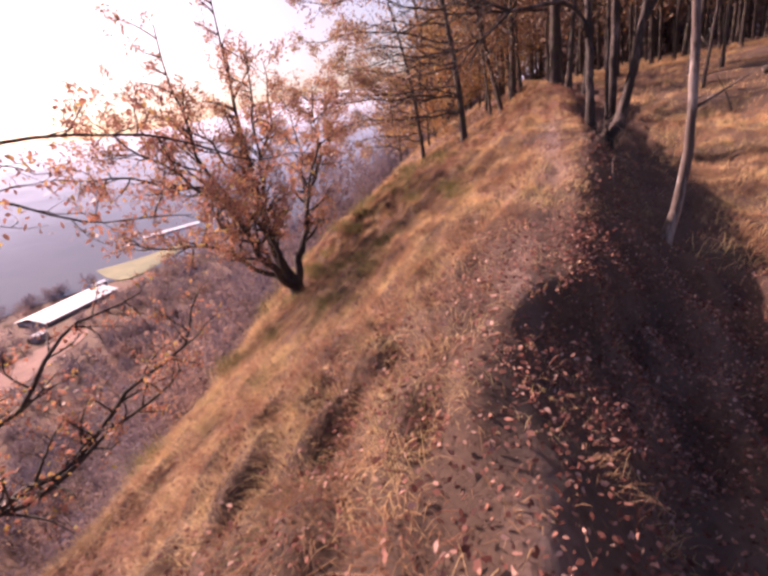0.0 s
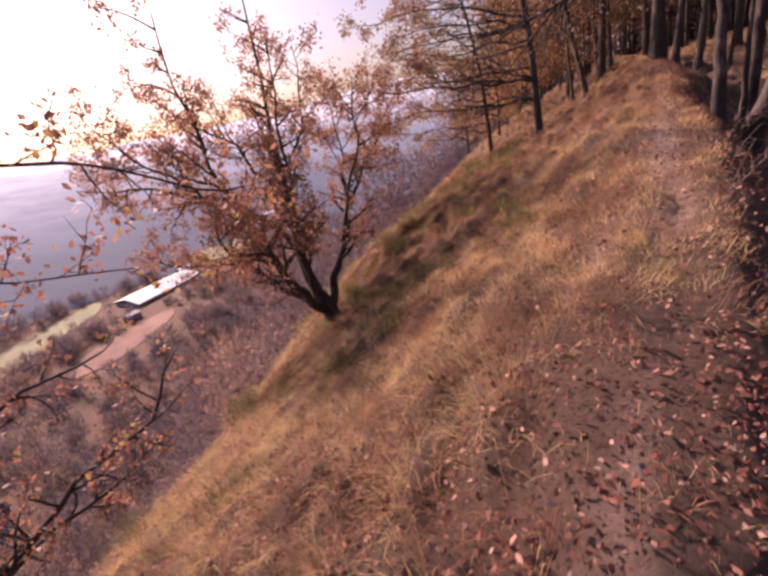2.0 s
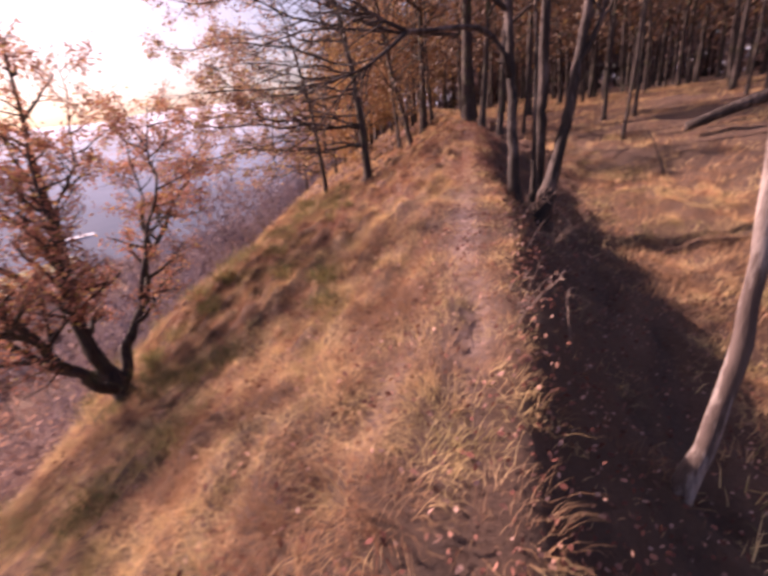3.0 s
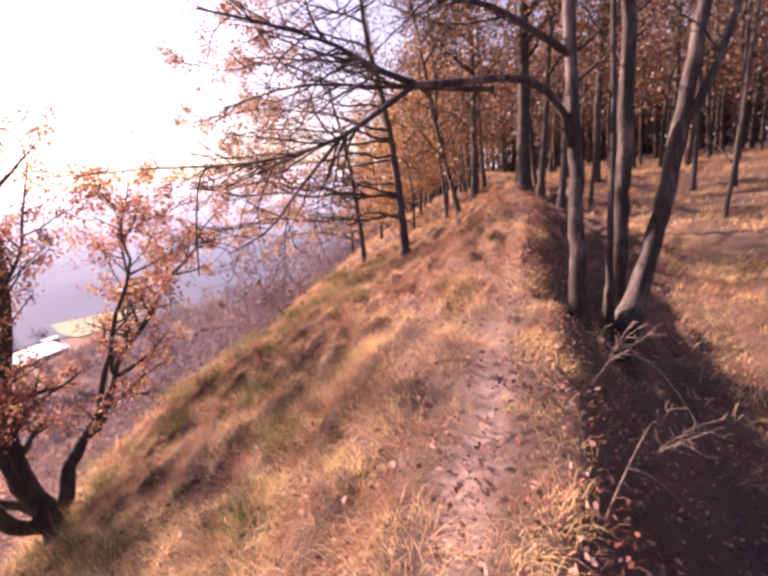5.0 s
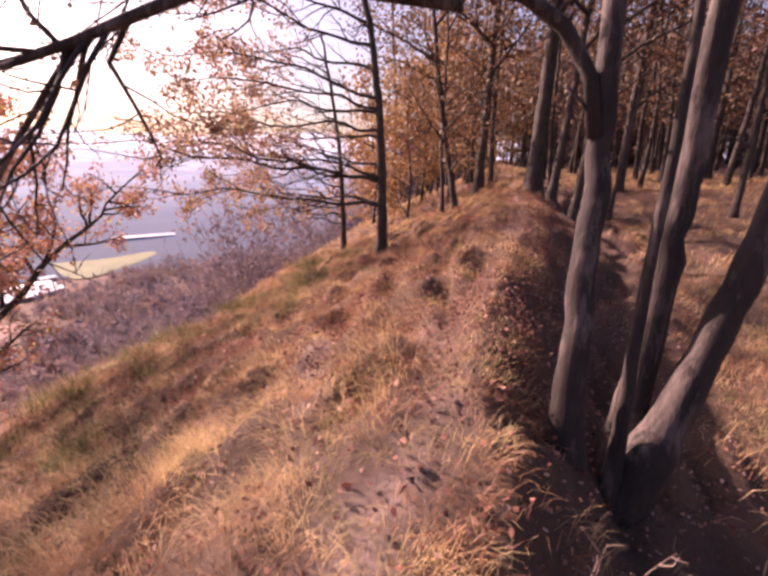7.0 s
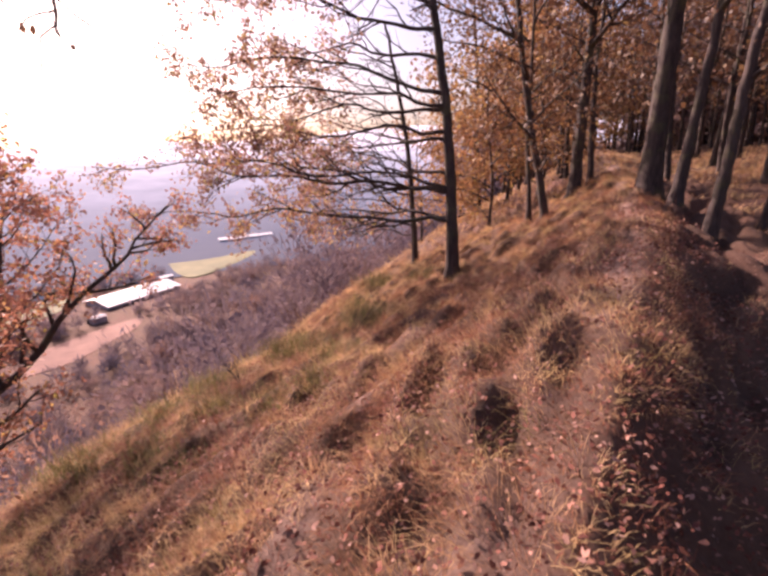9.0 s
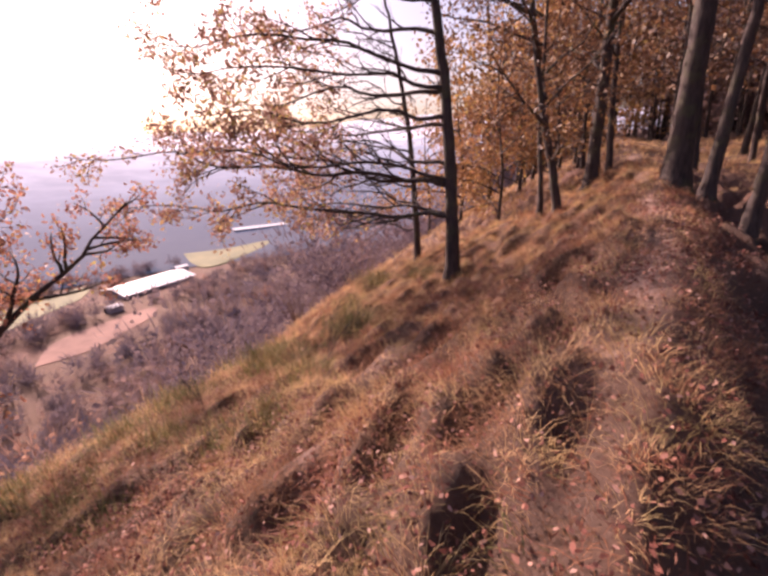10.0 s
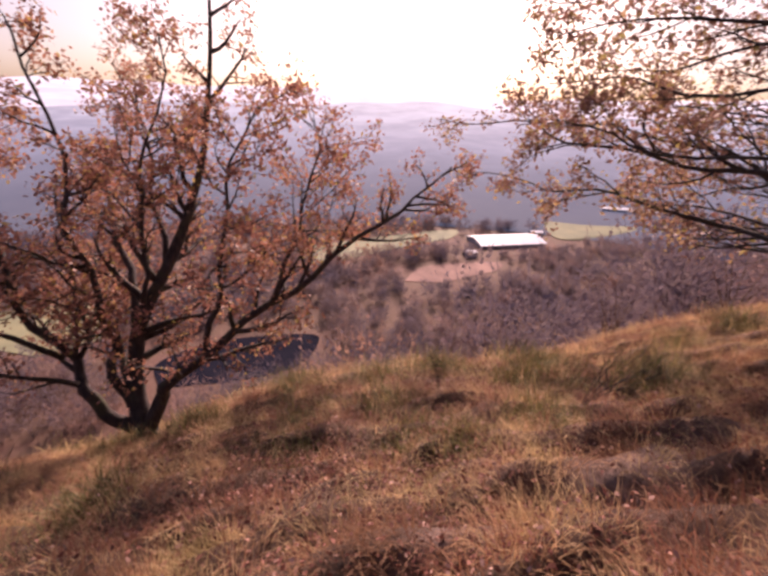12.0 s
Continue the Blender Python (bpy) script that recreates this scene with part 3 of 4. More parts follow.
# the tree of many stems beside the path
tree_thing("multi_stemmed_tree", (5.3, 10.55, -0.28), "tall grey-barked tree of five stems beside the path", "tree", [
    ([(-0.3, -0.13, -0.5), (-0.37, -0.13, 0.0), (-0.39, -0.1, 0.6), (-0.36, 0.01, 1.28), (-0.33, 0.14, 1.85), (-0.34, 0.3, 3.3), (-0.4, 0.5, 6.5), (-0.4, 0.6, 11.0)], 0.112, 0.05, 0.0),
    ([(-0.05, -0.18, -0.5), (-0.06, -0.14, 1.0), (-0.05, -0.12, 2.4), (-0.1, -0.1, 4.5), (-0.1, -0.05, 8.0)], 0.045, 0.012, 0.0),
    ([(0.08, 0.05, -0.5), (0.14, 0.08, 0.9), (0.18, 0.1, 2.4), (0.2, 0.15, 5.5), (0.25, 0.2, 11.0)], 0.11, 0.045, 0.0),
    ([(0.02, -0.1, -0.5), (0.22, -0.12, 0.15), (0.42, -0.1, 0.9), (0.62, -0.05, 1.8), (0.85, 0, 3.2), (1.15, 0.1, 6.0), (1.4, 0.2, 10.5)], 0.13, 0.04, 0.0),
    ([(0.66, -0.04, 2.0), (0.95, -0.1, 2.6), (1.15, -0.12, 3.6), (1.3, -0.1, 6.0)], 0.055, 0.015, 0.5),
    ([(-0.38, 0.12, 1.95), (-0.48, 0.18, 2.4), (-0.82, 0.15, 2.66), (-1.2, 0.0, 2.7), (-1.6, -0.18, 2.66), (-2.05, -0.45, 2.64)], 0.046, 0.034, 0.0),
    ([(-2.05, -0.45, 2.64), (-2.4, -0.55, 2.8), (-2.9, -0.75, 3.06), (-3.8, -1.0, 3.3)], 0.034, 0.01, 2.2),
    ([(-2.05, -0.45, 2.64), (-2.54, -0.84, 2.3), (-2.95, -0.93, 2.13), (-3.57, -0.92, 2.05), (-4.6, -0.9, 2.1)], 0.03, 0.008, 2.4),
    ([(-2.72, -0.88, 2.22), (-3.2, -0.78, 1.8), (-3.6, -0.65, 1.42), (-4.1, -0.55, 1.2)], 0.018, 0.006, 1.2),
    ([(-3.93, -0.95, 2.07), (-3.95, -1.2, 1.95), (-4.0, -1.3, 1.6), (-4.05, -1.35, 1.15)], 0.011, 0.006, 0.0),
    ([(-1.2, 0.05, 2.6), (-2.2, 0.2, 2.75), (-3.3, 0.3, 2.9), (-4.2, 0.3, 2.75)], 0.03, 0.008, 2.4),
    ([(-0.36, 0.25, 2.9), (-1.2, 0.6, 3.6), (-2.4, 0.8, 3.9), (-3.6, 0.9, 4.1)], 0.045, 0.01, 2.0),
    ([(-0.34, 0.16, 1.85), (-0.39, 0.15, 2.0), (-0.46, 0.13, 2.12), (-0.59, 0.08, 2.22)], 0.016, 0.009, 0.0),
], M_GREYBARK, M_WOODLEAF, 13, leaves=1, leaf_size=0.06, shoots=11, span=1.15, rise=0.02, bias=(-0.35, 0, -0.02), sides=12, keep=0.08)

# the pale thin tree in the hollow
tree_thing("birch_tree", at_land(3.92, 5.06, 0.12), "slender pale-barked birch standing in the shaded hollow", "tree", [
    ([(0, 0, 0), (0.13, -0.04, 0.65), (0.18, -0.04, 1.5), (0.14, 0.0, 2.6), (0.03, 0.03, 3.6), (-0.05, 0.05, 5.0), (-0.1, 0.1, 8.5)], 0.062, 0.022, 0.4),
], M_PALEBARK, M_WOODLEAF, 14, leaves=0, shoots=6, span=0.7, sides=10)

# the larch-like pair on the slope, branches trained towards the light
def slope_tree(x, y, high, r, seed, label, tiers, leaf):
    """tiers: (height on the trunk, reach, sideways share, lift at the tip) of each long flat branch."""
    rnd = random.Random(seed)
    trunk = [(0, 0, -0.1), (0.0, 0, 1.0), (-0.06, 0.02, 2.4), (-0.16, 0, 3.8), (-0.34, 0, 5.2), (-0.6, 0, 6.6), (-0.75, 0, high)]
    stems = [(trunk, r, r * 0.3, 0.2)]
    for z, size, yy, lift in tiers:
        j = [rnd.uniform(-0.12, 0.12) for _ in range(5)]
        bx = -0.02 - 0.0125 * z * z
        stems.append(([(bx, 0, z), (bx - size * 0.08, yy * size * 0.06, z + lift * 0.12 + j[1] * 0.4), (bx - size * 0.24, yy * size * 0.18, z + lift * 0.4 + j[0]), (bx - size * 0.46, yy * size * 0.38 + j[1], z + lift * 0.72 + j[2] * 1.5), (bx - size * 0.72, yy * size * 0.6 + j[3], z + lift * 0.9 + j[4]), (bx - size, yy * size * 0.8, z + lift)], r * (0.2 + 0.022 * size), 0.009, 0.42 + 0.12 * size))
    return tree_thing("oak_tree", at_land(x, y, 0.1), label, "tree", stems, M_BARK, M_PALELEAF, seed, leaves=13, leaf_size=0.1, shoots=15, span=1.2, rise=0.03, bias=(-0.5, 0, 0.02), keep=leaf, scatter=0.1, outer=3.2, wander=0.1, bare=0.24)


slope_tree(2.95, 19.55, 9.5, 0.16, 21, "dark straight oak with layered branches reaching out over the valley",
           [(1.35, 7.7, -0.1, 0.3), (1.4, 4.6, 0.35, 0.1), (1.95, 6.6, 0.1, 0.8), (2.0, 8.2, -0.15, 0.75), (2.05, 4.6, -0.5, 0.7), (2.3, 3.6, 0.6, 0.6), (3.05, 3.6, 0.2, 0.0), (3.2, 4.8, -0.3, 0.3), (3.65, 5.0, 0.12, 0.0), (3.7, 4.2, -0.55, 0.4), (3.95, 5.8, -0.12, 0.95), (4.6, 4.4, 0.3, 0.7), (5.1, 5.4, -0.3, 0.9), (5.6, 4.4, 0.15, 0.9), (6.2, 4.6, -0.15, 1.1), (6.9, 3.8, 0.3, 1.1), (7.6, 3.4, -0.3, 1.2)], 0.5)
slope_tree(1.16, 24.0, 7.5, 0.12, 22, "thin leaning oak with low layered branches on the slope",
           [(1.2, 3.6, 0.2, 0.1), (1.5, 4.4, -0.2, 0.3), (2.0, 4.0, 0.1, 0.4), (2.5, 4.6, -0.1, 0.3), (3.0, 3.6, 0.4, 0.5), (3.5, 4.0, -0.3, 0.5), (4.1, 3.4, 0.0, 0.7), (4.8, 3.0, 0.3, 0.8), (5.5, 2.6, -0.2, 0.8), (6.2, 2.2, 0.1, 0.8)], 0.4)

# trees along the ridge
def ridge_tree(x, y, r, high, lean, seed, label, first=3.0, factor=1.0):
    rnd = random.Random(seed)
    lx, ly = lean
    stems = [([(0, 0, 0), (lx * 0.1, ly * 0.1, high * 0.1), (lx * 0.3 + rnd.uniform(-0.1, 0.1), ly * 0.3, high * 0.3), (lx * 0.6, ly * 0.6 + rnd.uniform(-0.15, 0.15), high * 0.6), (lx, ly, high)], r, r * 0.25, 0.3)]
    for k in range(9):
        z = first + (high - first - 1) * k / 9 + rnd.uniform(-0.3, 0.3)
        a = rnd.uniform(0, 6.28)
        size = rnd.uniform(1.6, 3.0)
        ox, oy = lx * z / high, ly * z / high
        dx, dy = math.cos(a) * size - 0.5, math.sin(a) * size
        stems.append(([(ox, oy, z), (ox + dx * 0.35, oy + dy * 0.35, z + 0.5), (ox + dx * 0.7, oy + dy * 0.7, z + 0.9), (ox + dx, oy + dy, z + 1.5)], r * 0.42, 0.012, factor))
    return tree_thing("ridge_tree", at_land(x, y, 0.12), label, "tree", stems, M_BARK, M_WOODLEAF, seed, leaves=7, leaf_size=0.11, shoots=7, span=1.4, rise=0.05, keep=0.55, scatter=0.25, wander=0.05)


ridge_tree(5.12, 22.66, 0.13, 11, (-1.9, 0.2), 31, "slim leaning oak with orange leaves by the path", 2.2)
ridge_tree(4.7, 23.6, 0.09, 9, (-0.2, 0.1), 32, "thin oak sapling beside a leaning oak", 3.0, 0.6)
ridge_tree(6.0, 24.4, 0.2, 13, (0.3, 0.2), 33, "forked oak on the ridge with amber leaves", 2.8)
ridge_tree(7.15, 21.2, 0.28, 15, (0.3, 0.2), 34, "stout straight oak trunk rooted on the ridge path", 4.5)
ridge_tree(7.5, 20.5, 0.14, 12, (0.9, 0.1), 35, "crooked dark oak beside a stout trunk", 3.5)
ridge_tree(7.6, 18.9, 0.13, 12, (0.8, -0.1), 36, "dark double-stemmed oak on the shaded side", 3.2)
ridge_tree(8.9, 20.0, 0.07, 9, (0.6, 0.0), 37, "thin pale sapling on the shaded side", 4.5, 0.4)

# leafy young oaks low on the slope, where the wood begins
def young_oak(x, y, high, reach, seed):
    rnd = random.Random(seed)
    stems = [([(0, 0, 0), (0.1, 0, high * 0.3), (-0.15, 0.1, high * 0.65), (0, 0, high)], 0.02 * high * 0.55, 0.012, 0.4)]
    for k in range(11):
        z = 0.6 + (high - 1.4) * k / 11 + rnd.uniform(-0.2, 0.2)
        a = rnd.uniform(0, 6.28)
        size = reach * (1.05 - 0.5 * k / 11) * rnd.uniform(0.7, 1.1)
        dx, dy = math.cos(a) * size, math.sin(a) * size
        stems.append(([(0, 0, z), (dx * 0.3, dy * 0.3, z + 0.35), (dx * 0.7, dy * 0.7, z + 0.55), (dx, dy, z + rnd.uniform(0.4, 1.0))], 0.035, 0.008, 1.0))
    return tree_thing("young_oak", at_land(x, y, 0.1), "leafy young oak with golden-brown leaves where the wood begins", "tree", stems, M_BARK, M_GOLDLEAF, seed, leaves=10, leaf_size=0.18, shoots=7, span=1.2, rise=0.04, keep=0.8, scatter=0.24, level=1, split=False, group="young oaks at the edge of the wood", sides=7, wander=0.06)


for i, (x, y, h, reach) in enumerate([(3.4, 27.2, 6.5, 2.6), (5.2, 28.6, 7.5, 2.6), (1.6, 30.5, 7.0, 3.0), (4.0, 33.0, 9.0, 3.0), (6.4, 32.4, 8.0, 2.4), (-0.6, 34.0, 7.0, 3.0), (2.2, 37.5, 9.0, 3.2), (6.0, 38.0, 9.5, 3.0), (9.6, 50.0, 9.0, 3.0), (11.4, 51.0, 9.5, 3.2), (13.4, 52.0, 9.0, 3.0), (10.6, 55.0, 9.5, 3.2), (12.6, 56.0, 9.5, 3.2)]):
    young_oak(x, y, h, reach, 160 + i)

# the wood behind, three kinds set out along the ridge and over the hillside
def wood_kind(seed, r, high):
    rnd = random.Random(seed)
    stems = [([(0, 0, 0), (0.1, 0.05, high * 0.25), (-0.1, 0.1, high * 0.5), (0.1, 0, high)], r, r * 0.3, 0.2)]
    for k in range(8):
        z = 3.0 + (high - 4) * k / 8
        a = rnd.uniform(0, 6.28)
        size = rnd.uniform(1.4, 2.8)
        stems.append(([(0, 0, z), (math.cos(a) * size * 0.4, math.sin(a) * size * 0.4, z + 0.5), (math.cos(a) * size, math.sin(a) * size, z + 1.3)], r * 0.3, 0.01, 0.8))
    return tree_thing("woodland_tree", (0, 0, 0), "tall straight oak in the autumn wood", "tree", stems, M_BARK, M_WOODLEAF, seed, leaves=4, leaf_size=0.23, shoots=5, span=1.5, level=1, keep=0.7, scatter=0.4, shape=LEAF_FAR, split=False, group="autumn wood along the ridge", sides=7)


def wood():
    rnd = random.Random(77)
    kinds = [wood_kind(41, 0.13, 13), wood_kind(42, 0.17, 15), wood_kind(43, 0.10, 11)]
    spots = []
    tries = 0
    while len(spots) < 225 and tries < 6000:
        tries += 1
        y = rnd.uniform(25, 70)
        cx = float(crest(y)[0])
        x = cx + rnd.uniform(-2.0 if y < 36 else -9, 30)
        if abs(x - cx) < 0.9 or any((x - a) ** 2 + (y - b) ** 2 < 2.6 for a, b in spots):
            continue
        spots.append((x, y))
    while len(spots) < 262 and tries < 9000:
        tries += 1
        y, x = rnd.uniform(8, 26), rnd.uniform(17, 42)
        if any((x - a) ** 2 + (y - b) ** 2 < 6 for a, b in spots):
            continue
        spots.append((x, y))
    for i, (x, y) in enumerate(spots):
        k = kinds[i % 3]
        m = Matrix.Translation(at_land(x, y, 0.15)) @ pose(0, 0, 0, rnd.uniform(-3, 3), rnd.uniform(-3, 3), rnd.uniform(0, 360))
        if i < 3:
            k.matrix_basis = m
        else:
            copy_thing(k, m)


wood()

# thin poles on the shaded hillside
for i, (x, y, r, lx) in enumerate([(10.4, 16.2, 0.06, 0.9), (12.0, 20.0, 0.09, 0.1), (12.8, 19.4, 0.08, 0.2), (9.2, 12.6, 0.025, -0.5), (15.5, 17.0, 0.09, 0.0), (16.2, 18.5, 0.07, 0.4)]):
    tree_thing("bare_sapling", at_land(x, y, 0.1), "thin bare sapling on the grassy hillside", "tree", [
        ([(0, 0, 0), (lx * 0.2, 0, 2.0), (lx * 0.45, 0.1, 4.5), (lx, 0.1, 8.5)], r, r * 0.35, 0.5)], M_BARK, M_WOODLEAF, 50 + i, leaves=0, shoots=6, span=0.8, group="saplings on the hillside", sides=7) if r > 0.03 else tree_thing(
        "bare_sapling", at_land(x, y, 0.05), "short broken stem in the hillside grass", "tree", [([(0, 0, 0), (lx * 0.4, 0, 0.5), (lx, 0, 1.0)], r, r * 0.4, 0.0)], M_BARK, M_WOODLEAF, 50 + i, leaves=0, sides=6)


# the leaning fallen trunk on the hillside
def fallen_trunk():
    root = new("fallen_trunk")
    root.location = at_land(13.0, 14.2, 0.0)
    tagged(root, "mossy fallen trunk lying across the hillside", "log")
    t = Tubes()
    t.add(smooth_line([(-1.8, 0.5, 0.12), (0.0, 0.0, 0.75), (2.2, -0.6, 1.25), (4.6, -1.2, 1.7)], 14), [0.12 + 0.01 * i for i in range(14)], 10)
    t.object("trunk", M_GREYBARK, root)
    b = Tubes()
    b.add(smooth_line([(1.2, -0.3, 0.95), (1.0, -0.6, 0.4), (0.4, -0.9, 0.0)], 8), [0.03 - 0.002 * i for i in range(8)], 6)
    b.object("branch", M_BARK, root)


fallen_trunk()


# ---- the valley ----
def far_land(x, y):
    """Height of the wooded valley side and of the valley floor before it."""
    a, k = math.atan2(x - 4, y - 12), max(0.0, (math.hypot(x - 4, y - 12) - 240) / 660)
    top = 12 + 9 * (math.sin(a * 5 + 1) + 0.5 * math.sin(a * 13 + 2) + 0.2 * math.sin(a * 37 + 1))
    return VALLEY + 0.4 + (top - VALLEY) * k ** 1.05


def valley_flat(name, label, category, corners, material, lift, soft=6):
    bm = bmesh.new()
    line = smooth_line([(*c, 0) for c in corners + corners[:1]], len(corners) * soft)[:-1]
    vs = [bm.verts.new((p.x, p.y, far_land(p.x, p.y) - 0.4 + lift)) for p in line]
    bm.faces.new(vs)
    low = [bm.verts.new((p.x, p.y, far_land(p.x, p.y) - 3)) for p in line]
    for i in range(len(vs)):
        j = (i + 1) % len(vs)
        bm.faces.new((vs[i], low[i], low[j], vs[j]))
    bmesh.ops.recalc_face_normals(bm, faces=bm.faces)
    me = bpy.data.meshes.new(name)
    bm.to_mesh(me)
    me.materials.append(material)
    return tagged(new(name, me), label, category, kind="structure")


valley_flat("water", "dark still pond in the valley", "pond", [(-90, 6), (-86, 21), (-86, 35), (-94, 43.5), (-101, 43.5), (-106.5, 22), (-101.5, 6.5)], M_WATER, 0.18)
valley_flat("field", "pale green meadow in the valley", "field", [(-177, 207), (-159, 222), (-145, 241), (-140, 230), (-146, 193), (-160, 194)], M_MEADOW, 0.5)
valley_flat("field", "olive pasture strip before the wooded valley side", "field", [(-156, 62), (-168, 118), (-172, 140), (-186, 150), (-186, 100), (-178, 62)], M_MEADOW, 0.18)
valley_flat("field", "olive pasture beyond the pond", "field", [(-116, -20), (-122, -5), (-146, -12), (-150, -34), (-132, -36)], M_MEADOW, 0.18)
valley_flat("field", "russet bracken field in the valley", "field", [(-127, 88), (-121, 100), (-122, 118), (-124, 130), (-131, 136), (-136, 122), (-138, 102)], M_PINKFIELD, 0.18)


def barn(x, y, turn, long, wide, high, label):
    root = new("barn")
    root.matrix_basis = pose(x, y, far_land(x, y) - 0.5, 0, 0, turn)
    tagged(root, label, "barn")
    bm = bmesh.new()
    bmesh.ops.create_cube(bm, size=1, matrix=Matrix.Diagonal((long, wide, high, 1)) @ Matrix.Translation((0, 0, 0.5)))
    me = bpy.data.meshes.new("wall")
    bm.to_mesh(me)
    me.materials.append(M_BARNWALL)
    under(new("wall", me), root)
    for side in (-1, 1):
        bm = bmesh.new()
        h, w, l = wide * 0.11, wide * 0.56, long * 0.515
        quad = [(-l, side * w, high - 0.1), (l, side * w, high - 0.1), (l, 0, high + h), (-l, 0, high + h)]
        f = bm.faces.new([bm.verts.new(q) for q in quad])
        ext = bmesh.ops.extrude_face_region(bm, geom=[f])
        bmesh.ops.translate(bm, verts=[v for v in ext["geom"] if isinstance(v, bmesh.types.BMVert)], vec=(0, 0, 0.25))
        bmesh.ops.recalc_face_normals(bm, faces=bm.faces)
        me = bpy.data.meshes.new("roof")
        bm.to_mesh(me)
        me.materials.append(M_ROOF)
        under(new("roof", me), root)
    for k in range(4):
        bm = bmesh.new()
        bmesh.ops.create_cube(bm, size=1, matrix=Matrix.Translation((long * (-0.36 + 0.24 * k), wide * 0.5, high * 0.4)) @ Matrix.Diagonal((2.4, 0.2, high * 0.7, 1)))
        me = bpy.data.meshes.new("door")
        bm.to_mesh(me)
        me.materials.append(M_WATER)
        under(new("door", me), root)


barn(-155, 160, 76, 33, 17, 1.5, "long farm barn with a bright pale roof in the valley")
barn(-158, 183, 60, 6, 4, 2.6, "small pale-roofed farm shed near the barn")
barn(-143, 130, 75, 5, 3.5, 2.2, "low pale farm shed beyond the barn")
barn(-165.7, 267.5, 43, 34, 7, 1.2, "distant barn with a white roof in the valley")


def far_woods():
    """Many bare and russet crowns over the slope and the valley, each a cloud of twig sprays on a trunk."""
    rs = np.random.RandomState(5)
    tubes = Tubes()
    places, sizes, ways, leafy, leafsize, tones, leaftones = [], [], [], [], [], [], []
    for i in range(5950):
        right = i >= 5500
        a, r = radians(rs.uniform(-113, 12)), 18 + 232 * rs.rand() ** 0.75
        if right:
            a, r = radians(rs.uniform(-6, 95) if rs.rand() < 0.5 else rs.uniform(-6, 30)), rs.uniform(46, 80)
        x, y = 4 + r * math.sin(a), 11 + r * math.cos(a)
        far, az, d = r, math.degrees(a), float(crest(y)[0]) - x
        if d < 14 and not right or right and -4 < d < 6:
            continue
        if -112 < x < -80 and 0 < y < 50 or -141 < x < -113 and 86 < y < 139 or -180 < x < -134 and 190 < y < 244 or -188 < x < -160 and 60 < y < 150 or -152 < x < -112 and -38 < y < -4:
            continue
        yard = -172 < x < -130 and 138 < y < 188
        if yard and (abs(x + 155) < 15 or rs.rand() < 0.5):
            continue
        if not right and y < 20 and d < 78:  # open pasture above the pond
            continue
        dense = 0.5 + 0.5 * math.sin(x * 0.05 + 1) * math.cos(y * 0.045)
        if rs.rand() > 0.5 + 0.5 * dense:
            continue
        h = rs.uniform(4.5, 9.0) if not right else rs.uniform(9, 14)
        if -124 < x < -80 and 60 < y < 230 or x < -112:  # scrub below the barn
            h *= 0.6
        if yard:
            h = rs.uniform(1.8, 3.0)
        z = float(land(x, y))
        tubes.add([(x, y, z - 0.3), (x + rs.uniform(-0.3, 0.3), y, z + h * 0.3)], [0.09, 0.04] if not right else [0.16, 0.1], 4)
        n = 150 if right else 260 if far < 60 else 75 if far < 130 else 42
        p = rs.normal(size=(n, 3))
        p /= np.linalg.norm(p, axis=1)[:, None]
        p *= (rs.uniform(0.15, 1.0, n) ** 0.55)[:, None] * np.array([h * 0.34, h * 0.34, h * 0.42])
        p *= 1 + 0.3 * np.sin(p * 1.7 + rs.uniform(0, 6, 3))
        if right:
            p[:, 2] = rs.uniform(-0.62, 0.35, n) * h
        outward = p / (np.linalg.norm(p, axis=1)[:, None] + 0.01) + np.array([0, 0, 0.7])
        places.append(p + np.array([x, y, z + h * 0.55]))
        ways.append(outward)
        sizes.append(rs.uniform(0.7, 1.5, n) * (1.6 if right else 0.65 if far < 60 else 1.25 if far < 130 else 2.2))
        # a few leaves still on
        k = int(n * 0.9)
        pick = rs.randint(0, n, k)
        leafy.append(places[-1][pick] + rs.normal(size=(k, 3)) * 0.3)
        leafsize.append(rs.uniform(0.18, 0.42, k) * (2.4 if right else 1.0 if far < 60 else 1.5 if far < 130 else 2.4))
        # one tone per crown, picked from the haze-tinted colours
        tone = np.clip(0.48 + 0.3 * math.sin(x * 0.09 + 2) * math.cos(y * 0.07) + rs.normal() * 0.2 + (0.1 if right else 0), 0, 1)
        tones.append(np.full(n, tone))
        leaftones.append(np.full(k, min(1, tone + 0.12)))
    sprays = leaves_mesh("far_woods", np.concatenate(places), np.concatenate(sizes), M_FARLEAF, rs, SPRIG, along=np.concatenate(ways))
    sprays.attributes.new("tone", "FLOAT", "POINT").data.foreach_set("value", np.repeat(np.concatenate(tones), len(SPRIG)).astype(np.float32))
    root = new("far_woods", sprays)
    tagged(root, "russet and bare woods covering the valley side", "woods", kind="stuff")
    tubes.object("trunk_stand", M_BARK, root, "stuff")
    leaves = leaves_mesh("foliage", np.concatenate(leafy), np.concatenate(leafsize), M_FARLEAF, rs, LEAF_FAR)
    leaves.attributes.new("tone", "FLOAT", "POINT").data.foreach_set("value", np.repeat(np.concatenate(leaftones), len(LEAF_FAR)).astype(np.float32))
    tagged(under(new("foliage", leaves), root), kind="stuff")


far_woods()


